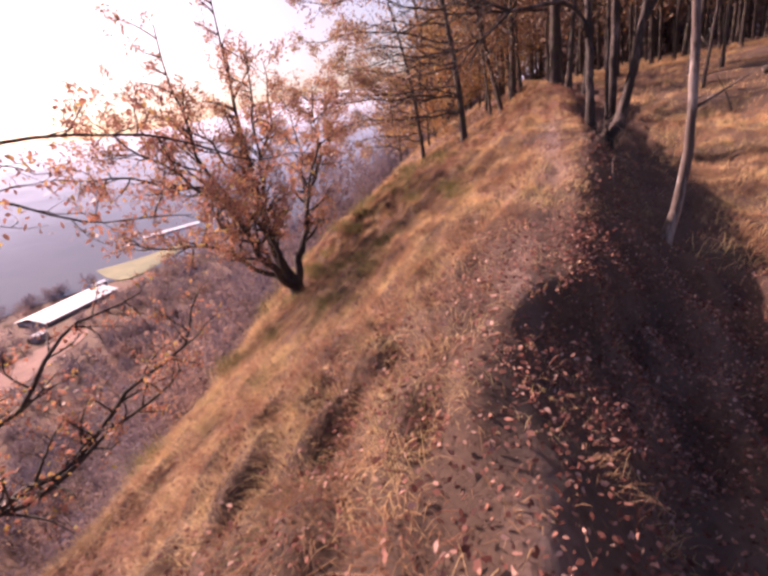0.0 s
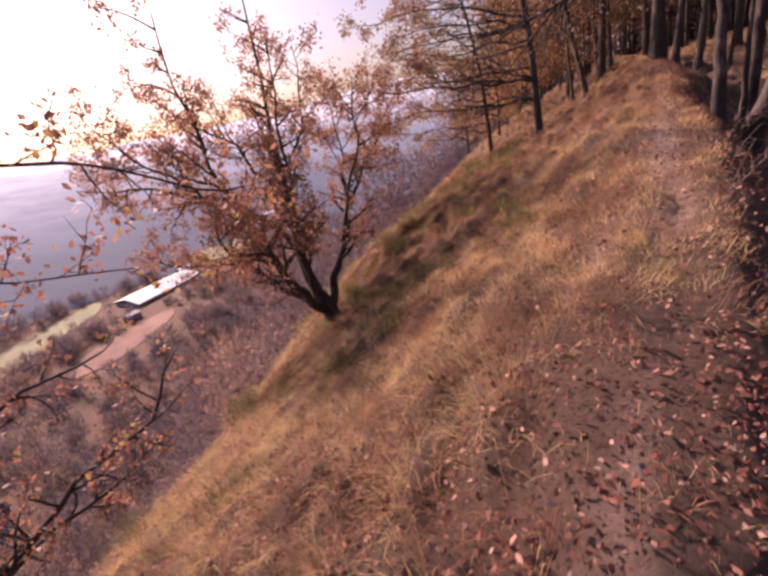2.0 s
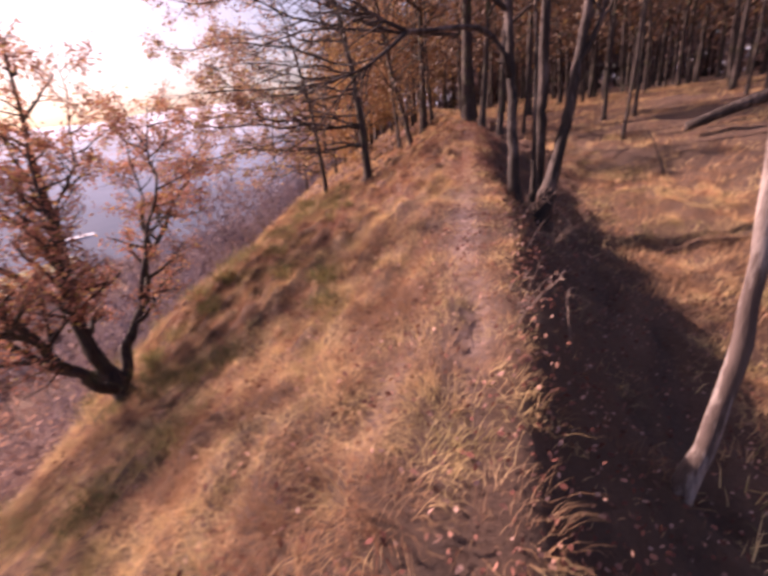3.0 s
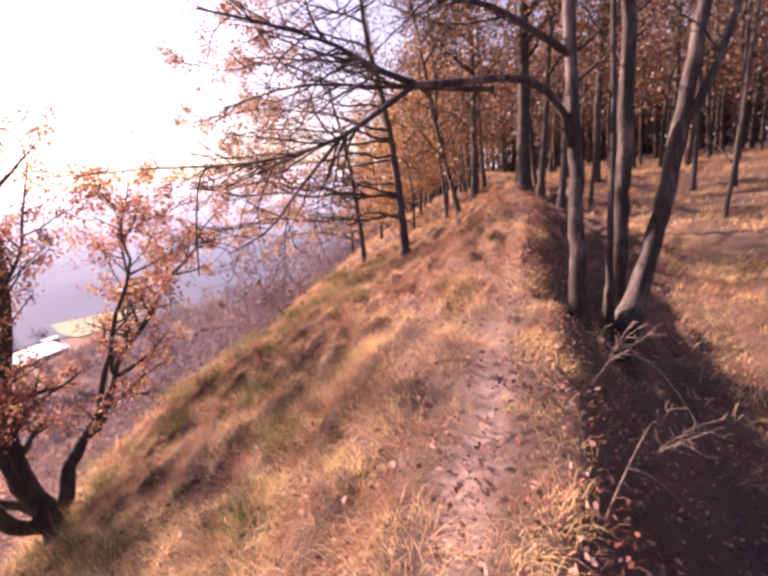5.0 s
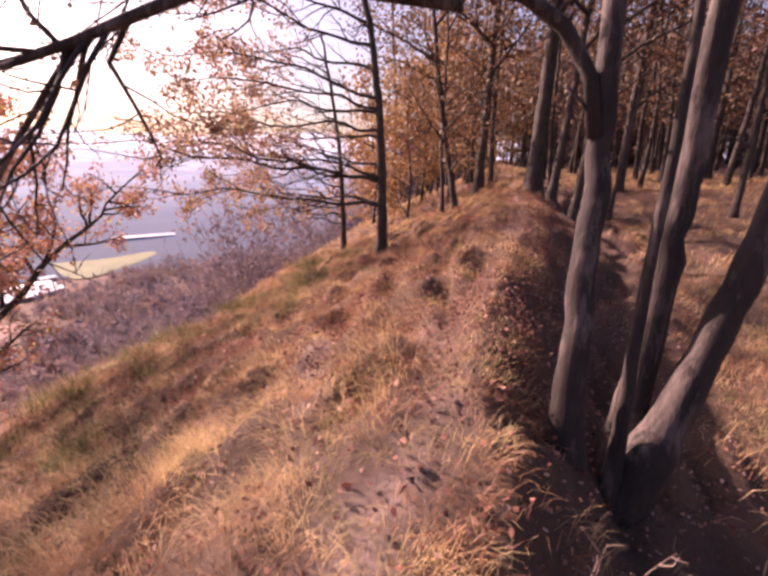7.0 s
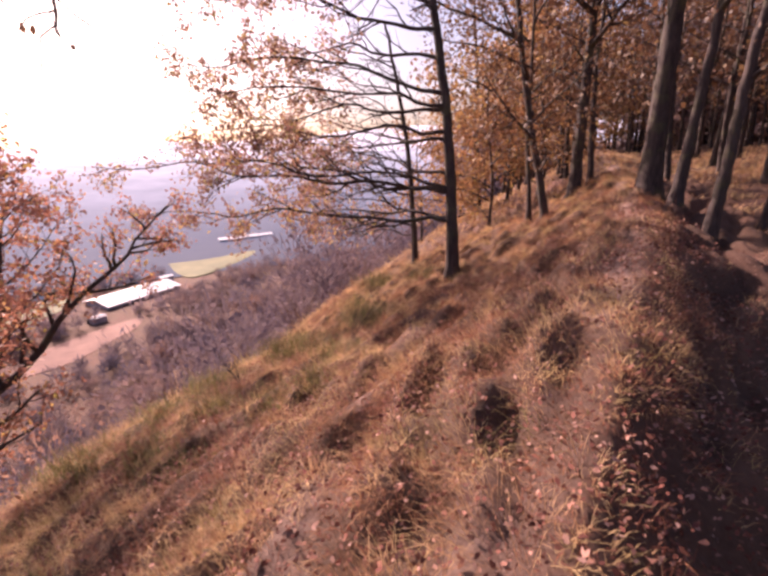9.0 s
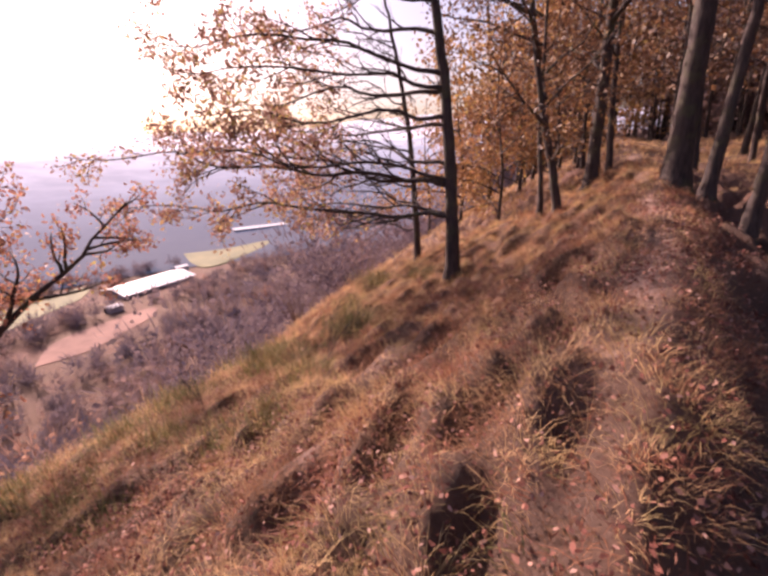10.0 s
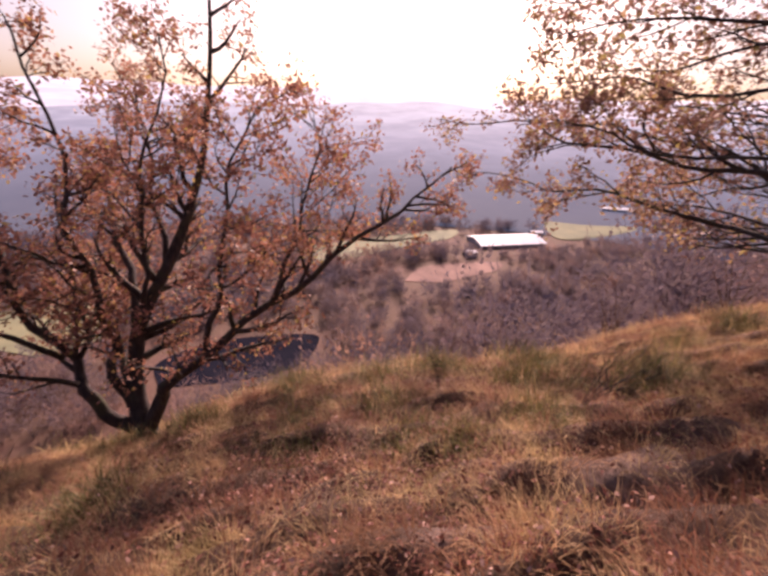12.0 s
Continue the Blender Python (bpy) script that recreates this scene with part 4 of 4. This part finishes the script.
# ---- shrubs and small growth ----
def bare_shrub(x, y, high, seed, label, material, lean=(0, 0), leaves=0):
    rnd = random.Random(seed)
    stems = []
    for k in range(6):
        a = rnd.uniform(0, 6.28)
        s = high * rnd.uniform(0.2, 0.5)
        dx, dy = math.cos(a) * s + lean[0] * high, math.sin(a) * s + lean[1] * high
        stems.append(([(0, 0, 0), (dx * 0.3, dy * 0.3, high * 0.4), (dx * 0.7, dy * 0.7, high * 0.75), (dx, dy, high * rnd.uniform(0.8, 1.1))], (0.014 if high > 1 else 0.0045) * high, 0.0025, 0.7))
    return tree_thing("bare_shrub", at_land(x, y, 0.05), label, "shrub", stems, material, M_BRACKEN, seed, leaves=leaves, leaf_size=0.05, shoots=6, span=high * 0.3, level=1, sides=5, keep=0.3)


for i, (x, y, h) in enumerate([(-4.6, 18.0, 2.2), (-5.6, 19.4, 2.6), (-3.8, 20.4, 1.8), (-6.5, 15.8, 1.6), (-2.2, 22.0, 1.6), (-7.5, 23.0, 3.0), (-5.0, 27.0, 3.0), (-3.0, 30.0, 3.2), (-5.4, 8.2, 1.2)]):
    bare_shrub(x, y, h, 60 + i, "leafless greyish shrub on the steep slope", M_TWIG)
bare_shrub(1.9, 15.6, 0.7, 80, "twisted dark twig standing in the dry grass", M_BARK, (0.4, 0.3))
bare_shrub(0.4, 14.9, 0.5, 81, "bent dark twig standing in the dry grass", M_BARK, (-0.4, 0.1))
bare_shrub(4.65, 9.25, 0.55, 82, "dry pale bramble stems beside the path", M_TWIG, (0.3, -0.3))
bare_shrub(3.2, 5.9, 0.5, 83, "dry pale bramble stems on the bank", M_TWIG, (0.3, -0.2))
bare_shrub(4.5, 8.2, 0.5, 84, "dry pale bramble stems in the shaded hollow", M_TWIG, (0.2, -0.4))


def broom(x, y, high, seed):
    """A clump of thin upright green stems."""
    rs = np.random.RandomState(seed)
    root = new("broom_shrub")
    root.location = at_land(x, y, 0.02)
    tagged(root, "green broom clump in the dry grass on the brow", "shrub", "broom clumps on the brow")
    for name, n, mat_, lo in (("stem_clump", 1000, M_GREEN, 0.5), ("dry_grass", 260, M_GRASS, 0.4)):
        base = rs.normal(size=(n, 3)) * np.array([0.55, 0.55, 0]) * high
        me = blades_mesh(name, base, rs.uniform(0, 6.28, n), rs.uniform(0.1, 0.75, n), high * rs.uniform(lo * 0.5, 1.0, n), rs.uniform(0.004, 0.008, n), rs.uniform(0, 0.6, n), mat_)
        tagged(under(new(name, me), root), kind="stuff")


for i, (x, y, h) in enumerate([(-0.6, 6.6, 0.6), (0.3, 8.8, 0.6), (-1.0, 9.6, 0.75), (0.9, 11.2, 0.55), (-2.8, 10.9, 0.7), (1.2, 12.9, 0.7), (2.0, 15.0, 0.6), (-1.6, 13.6, 0.7), (-0.6, 15.6, 0.8), (1.4, 18.0, 0.9), (0.2, 17.4, 0.8), (-2.6, 16.2, 0.8), (2.2, 21.0, 0.8),
                             (-3.9, 5.4, 0.7), (-3.5, 8.0, 0.7), (-4.4, 12.8, 0.7), (-3.6, 13.4, 0.8), (-2.0, 11.0, 0.6), (-3.2, 15.0, 0.8), (0.6, 20.2, 0.9), (-1.8, 18.4, 0.9), (-5.2, 6.6, 0.9), (-5.8, 4.2, 0.9), (-4.6, 9.6, 0.8), (-5.6, 1.6, 0.9), (-4.6, 3.2, 0.6), (1.0, 16.2, 0.9), (1.9, 16.9, 0.9), (0.7, 14.0, 0.6), (-0.9, 12.0, 0.6), (0.4, 22.4, 1.0), (-2.2, 7.6, 0.5), (-1.2, 4.6, 0.45), (-0.3, 9.1, 0.5), (1.7, 13.8, 0.55), (-2.4, 12.0, 0.55), (1.8, 8.2, 0.4), (0.1, 7.2, 0.55), (1.7, 9.4, 0.45), (-0.9, 13.5, 0.6), (0.4, 13.2, 0.55), (-1.9, 12.4, 0.6), (-0.1, 17.0, 0.7), (-0.9, 14.7, 0.65), (-1.1, 16.0, 0.7), (2.1, 14.0, 0.4), (0.7, 15.8, 0.55)]):
    broom(x, y, h * 0.6, 100 + i)


# ---- grass ----
def tussocks(name, label, n, xr, yr, blades, length, seed, material, keep, spread=0.11, width=0.006):
    """Clumps of long grass that fall downhill."""
    rs = np.random.RandomState(seed)
    x, y = rs.uniform(*xr, n), rs.uniform(*yr, n)
    d = crest(y)[0] - x
    ok = keep(x, y, d, rs)
    x, y, d = x[ok], y[ok], d[ok]
    m = len(x)
    size = rs.uniform(0.65, 1.3, m)
    count = np.maximum(4, (blades * size * rs.uniform(0.6, 1.3, m)).astype(int))
    who = np.repeat(np.arange(m), count)
    k = len(who)
    off = rs.normal(size=(k, 2)) * spread
    bx, by = x[who] + off[:, 0], y[who] + off[:, 1]
    base = np.stack([bx, by, land(bx, by) - 0.02], 1)
    # fall line: mostly down the slope, each tussock its own way
    fall = np.where(d > 0.2, np.pi + 0.35, np.where(d < -0.5, -0.2, rs.uniform(0, 6.28, m)))[who]
    way = fall + rs.normal(size=m)[who] * 0.5 + rs.normal(size=k) * 0.9
    L = length * size[who] * rs.uniform(0.55, 1.25, k) * np.where((d > -2) & (d < 0.1), 0.7, 1.0)[who]
    lean = np.clip(rs.normal(0.45, 0.25, k), 0.03, 0.9)
    droop = np.clip(rs.normal(0.6, 0.24, k), 0.0, 0.95)
    me = blades_mesh(name, base, way, lean, L, width * rs.uniform(0.6, 1.3, k), droop, material)
    tone = np.clip(rs.rand(m) * 0.75 + 0.35 * (sheet(x * 1.1, y * 1.1, seed) > 0) - 0.05, 0, 1)
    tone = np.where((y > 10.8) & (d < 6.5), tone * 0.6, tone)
    tone = np.where((y > 4.8) & (y < 10.5) & (d < 4), np.clip(tone, 0.42, 0.93), tone)
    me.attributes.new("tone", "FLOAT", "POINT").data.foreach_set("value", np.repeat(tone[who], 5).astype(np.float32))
    return tagged(new(name, me), label, "grass", kind="stuff")


def bare_enough(x, y, rs):
    return rs.rand(len(x)) > np.clip(trodden(x, y) * 1.9, 0, 0.97)


def patchy(x, y, seed, level):
    return sheet(x * 1.3, y * 1.3, seed) + 0.5 * sheet(x * 3.1, y * 3.1, seed + 1) > level


def tufts():
    """Full rounded tufts, blades springing from the middle and falling outwards and downhill."""
    rs = np.random.RandomState(208)
    chosen = np.zeros((0, 2))
    for x, y in zip(rs.uniform(-6, 9, 9000), rs.uniform(-1.5, 25, 9000)):
        d = float(crest(y)[0]) - x
        if d > 9 or -2.4 < d < -0.3 or d < -5 or trodden(x, y) > 0.42 or (d < 0.4 and y < 4.3) or (y < 4.3 and d < 1.2 and rs.rand() < 0.5) or mounds(x, y) < (0.12 if 4.8 < y < 10.5 else 0.35):
            continue
        if len(chosen) and np.min((chosen[:, 0] - x) ** 2 + (chosen[:, 1] - y) ** 2) < (0.2 if 4.6 < y < 10.6 and abs(d) < 2.5 else 0.30 if rs.rand() < 0.75 else 0.2) ** 2:
            continue
        chosen = np.vstack([chosen, (x, y)])
    m = len(chosen)
    size = rs.uniform(0.6, 1.35, m)
    who = np.repeat(np.arange(m), (112 * size).astype(int))
    k = len(who)
    ang, rad = rs.uniform(0, 6.28, k), np.sqrt(rs.rand(k))
    bx = chosen[who, 0] + np.cos(ang) * rad * 0.2 * size[who]
    by = chosen[who, 1] + np.sin(ang) * rad * 0.2 * size[who]
    base = np.stack([bx, by, land(bx, by) - 0.02], 1)
    down = np.where(crest(by)[0] - bx > 0.1, 1.0, -1.0)
    ox, oy = np.cos(ang) * (0.3 + rad) - 0.4 * down + rs.normal(size=k) * 0.6, np.sin(ang) * (0.3 + rad) - 0.1 + rs.normal(size=k) * 0.6
    lean = np.clip(0.12 + 0.5 * rad + rs.normal(size=k) * 0.12, 0.02, 0.85)
    me = blades_mesh("grass", base, np.arctan2(oy, ox), lean, 0.245 * size[who] * rs.uniform(0.5, 1.2, k) * np.where(by < 4.3, 0.82, 1.0) * np.where(down < 0, 0.68, 1.0), 0.0029 * rs.uniform(0.6, 1.4, k), np.clip(rs.normal(0.58, 0.22, k), 0, 0.95), M_GRASS)
    tone = np.clip(rs.normal(0.62, 0.24, m), 0, 1)
    tone = np.where((chosen[:, 1] > 4.8) & (chosen[:, 1] < 10.5), np.clip(tone, 0.35, 0.93), tone)
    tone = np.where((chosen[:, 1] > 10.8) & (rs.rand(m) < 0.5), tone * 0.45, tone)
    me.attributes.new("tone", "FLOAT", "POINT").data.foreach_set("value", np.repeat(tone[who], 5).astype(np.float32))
    tagged(new("grass", me), "shaggy golden tufts of dead grass on the ridge", "grass", kind="stuff")


tufts()
tussocks("grass", "long dry straw-coloured grass falling down the ridge", 13000, (-6.5, 9), (-1.5, 26), 25, 0.23, 201, M_GRASS,
         lambda x, y, d, rs: bare_enough(x, y, rs) & (d < 9.5) & ((d > -0.45) | (d < -2.3) | (rs.rand(len(x)) < 0.10)) & ((d > 0.45) | (y > 4.5) | (rs.rand(len(x)) < 0.12)) & (rs.rand(len(x)) < (0.05 + 1.7 * mounds(x, y) ** 1.5 + 0.3 * ((y > 4.8) & (y < 10.5))) * np.where((y > 10.8) & (d < 6.5), 0.62, 1.0)), 0.08, 0.003)
tussocks("grass", "russet bent grass and bracken among the straw", 5200, (-6.5, 9), (-1.5, 26), 34, 0.2, 202, M_BRACKEN,
         lambda x, y, d, rs: bare_enough(x, y, rs) & (d < 9.5) & (d > -0.6) & (patchy(x, y, 33, 0.0) & ((y < 4.8) | (y > 10.5) | (rs.rand(len(x)) < 0.45)) | (y > 11.0) & (d < 6.5) & patchy(x, y, 34, -0.2) | (y < 4.3) & (rs.rand(len(x)) < 0.3)), 0.09, 0.0042)
tussocks("grass", "short matted turf between the tussocks", 6680, (-6.5, 9), (-1.5, 24), 11, 0.12, 207, M_GRASS,
         lambda x, y, d, rs: (rs.rand(len(x)) > trodden(x, y) * 1.1) & (d < 9.5) & ((d > -0.7) | (d < -2.2) | (rs.rand(len(x)) < 0.25)), 0.1, 0.0045)
tussocks("grass", "short green grass in the dry sward", 1500, (-6, 9), (-1.5, 26), 22, 0.18, 203, M_GREEN,
         lambda x, y, d, rs: bare_enough(x, y, rs) & (d < 9.5) & patchy(x, y, 35, 0.2) & ((np.abs(d) > 1.2) | (y > 10.5)))
tussocks("grass", "dry golden grass on the far side of the hollow", 3200, (4, 22), (0, 30), 24, 0.27, 204, M_GRASS,
         lambda x, y, d, rs: (d < -2.0) & patchy(x, y, 37, -0.25), 0.2, 0.009)
tussocks("grass", "tall pale grass on the steep brow", 3600, (-22, 4), (-2, 45), 18, 0.42, 205, M_GRASS,
         lambda x, y, d, rs: (d > 7.0) & (d < 24) & patchy(x, y, 39, -0.3), 0.22, 0.018)
tussocks("grass", "dry grass under the ridge trees", 1600, (1, 20), (25, 48), 16, 0.34, 206, M_GRASS,
         lambda x, y, d, rs: bare_enough(x, y, rs) & (d < 9), 0.2, 0.02)


# ---- fallen leaves ----
def litter(name, label, n, xr, yr, seed, keep, lo, hi, lift=(0.0, 0.05)):
    rs = np.random.RandomState(seed)
    x, y = rs.uniform(*xr, n), rs.uniform(*yr, n)
    ok = keep(x, y, crest(y)[0] - x, rs)
    x, y = x[ok], y[ok]
    p = np.stack([x, y, land(x, y) + rs.uniform(*lift, len(x))], 1)
    me = leaves_mesh(name, p, rs.uniform(lo, hi, len(x)), M_LITTER, rs, LEAF if n < 50000 else LEAF_SMALL, flat=0.45, curls=(-0.8, 1.7))
    tagged(new(name, me), label, "leaves", kind="stuff")


litter("leaf_litter", "dry brown oak leaves strewn along the ridge path", 44000, (-1, 7), (-2, 20), 301, lambda x, y, d, rs: (np.abs(d + 0.2) < 1.4 + rs.rand(len(x))) & (rs.rand(len(x)) < 0.06 + 0.12 * trodden(x, y) + 0.6 * (y > 10.8) + 0.2 * (y < 4.5) + 0.2 * patchy(x, y, 41, 0.1) + 0.4 * tracks(x, y)[1]), 0.018, 0.044)
litter("leaf_litter", "thick drift of dry curled leaves below the worn step", 60000, (-1.8, 4.8), (-1.6, 4.6), 304, lambda x, y, d, rs: (d < 2.6) & (d > -2.8) & (rs.rand(len(x)) < np.where(patchy(x, y, 45, 0.1), 0.9, 0.3) * np.clip(0.95 - d * 0.5, 0.12, 1) * np.clip((4.6 - y) / 1.2, 0, 1)), 0.016, 0.038, (0.0, 0.07))
litter("leaf_litter", "brown oak leaves lying on the sward past the many-stemmed tree", 60000, (-3, 6.5), (10.2, 18.5), 305, lambda x, y, d, rs: (d < 6.5) & (d > -0.4) & (rs.rand(len(x)) < np.where(patchy(x, y, 47, 0.12), 0.8, 0.14) * np.clip((y - 10.2) / 3, 0, 1)), 0.017, 0.038, (0.05, 0.19))
litter("leaf_litter", "dark damp leaves drifted into the shaded hollow", 26000, (1.5, 9), (-2, 18), 303, lambda x, y, d, rs: (d < -0.25) & (d > -3.2) & (rs.rand(len(x)) < 0.9), 0.018, 0.04)
litter("leaf_litter", "brown oak leaves caught in the slope grass", 105000, (-5, 9), (-2, 22), 302, lambda x, y, d, rs: (d < 8) & (d > -1) & (rs.rand(len(x)) < np.where(mounds(x, y) < 0.45, 0.8, 0.3) * np.where(patchy(x, y, 43, 0.0), 1.0, 0.4)), 0.025, 0.055, (0.02, 0.15))


# ---- arched brambles and a pale leaf in the hollow ----
def bramble(points, r, label):
    root = new("bramble_stem")
    root.location = at_land(*points[0][:2])
    tagged(root, label, "bramble")
    t = Tubes()
    base = Vector(root.location)
    t.add(smooth_line([Vector((x, y, float(land(x, y)) + z)) - base for x, y, z in points], 12), [r * (1 - 0.05 * i) for i in range(12)], 5)
    t.object("stem", M_TWIG, root)
    side = Tubes()
    side.add(smooth_line([Vector((x, y, float(land(x, y)) + z)) - base for x, y, z in (points[1], [points[1][0] + 0.1, points[1][1] - 0.05, points[1][2] + 0.12], [points[1][0] + 0.22, points[1][1] - 0.12, points[1][2] + 0.1])], 6), [r * 0.6 * (1 - 0.1 * i) for i in range(6)], 5)
    side.object("side_shoot", M_TWIG, root)


bramble([(4.3, 8.6, 0.0), (4.55, 8.7, 0.45), (4.8, 8.65, 0.55), (5.0, 8.5, 0.35), (5.05, 8.4, 0.15)], 0.006, "pale dry bramble arching over the shaded hollow")
bramble([(3.85, 7.3, 0.0), (4.05, 7.5, 0.3), (4.25, 7.7, 0.5), (4.35, 7.8, 0.5)], 0.005, "thin pale bramble leaning over the bank")
bramble([(3.7, 6.0, 0.0), (3.8, 6.3, 0.3), (4.0, 6.5, 0.35), (4.15, 6.6, 0.2)], 0.005, "short dry bramble hanging over the bank")
litter("leaf_litter", "single pale pink leaf lying in the hollow", 1, (5.2, 5.21), (8.72, 8.73), 310, lambda x, y, d, rs: d < 9, 0.12, 0.13)
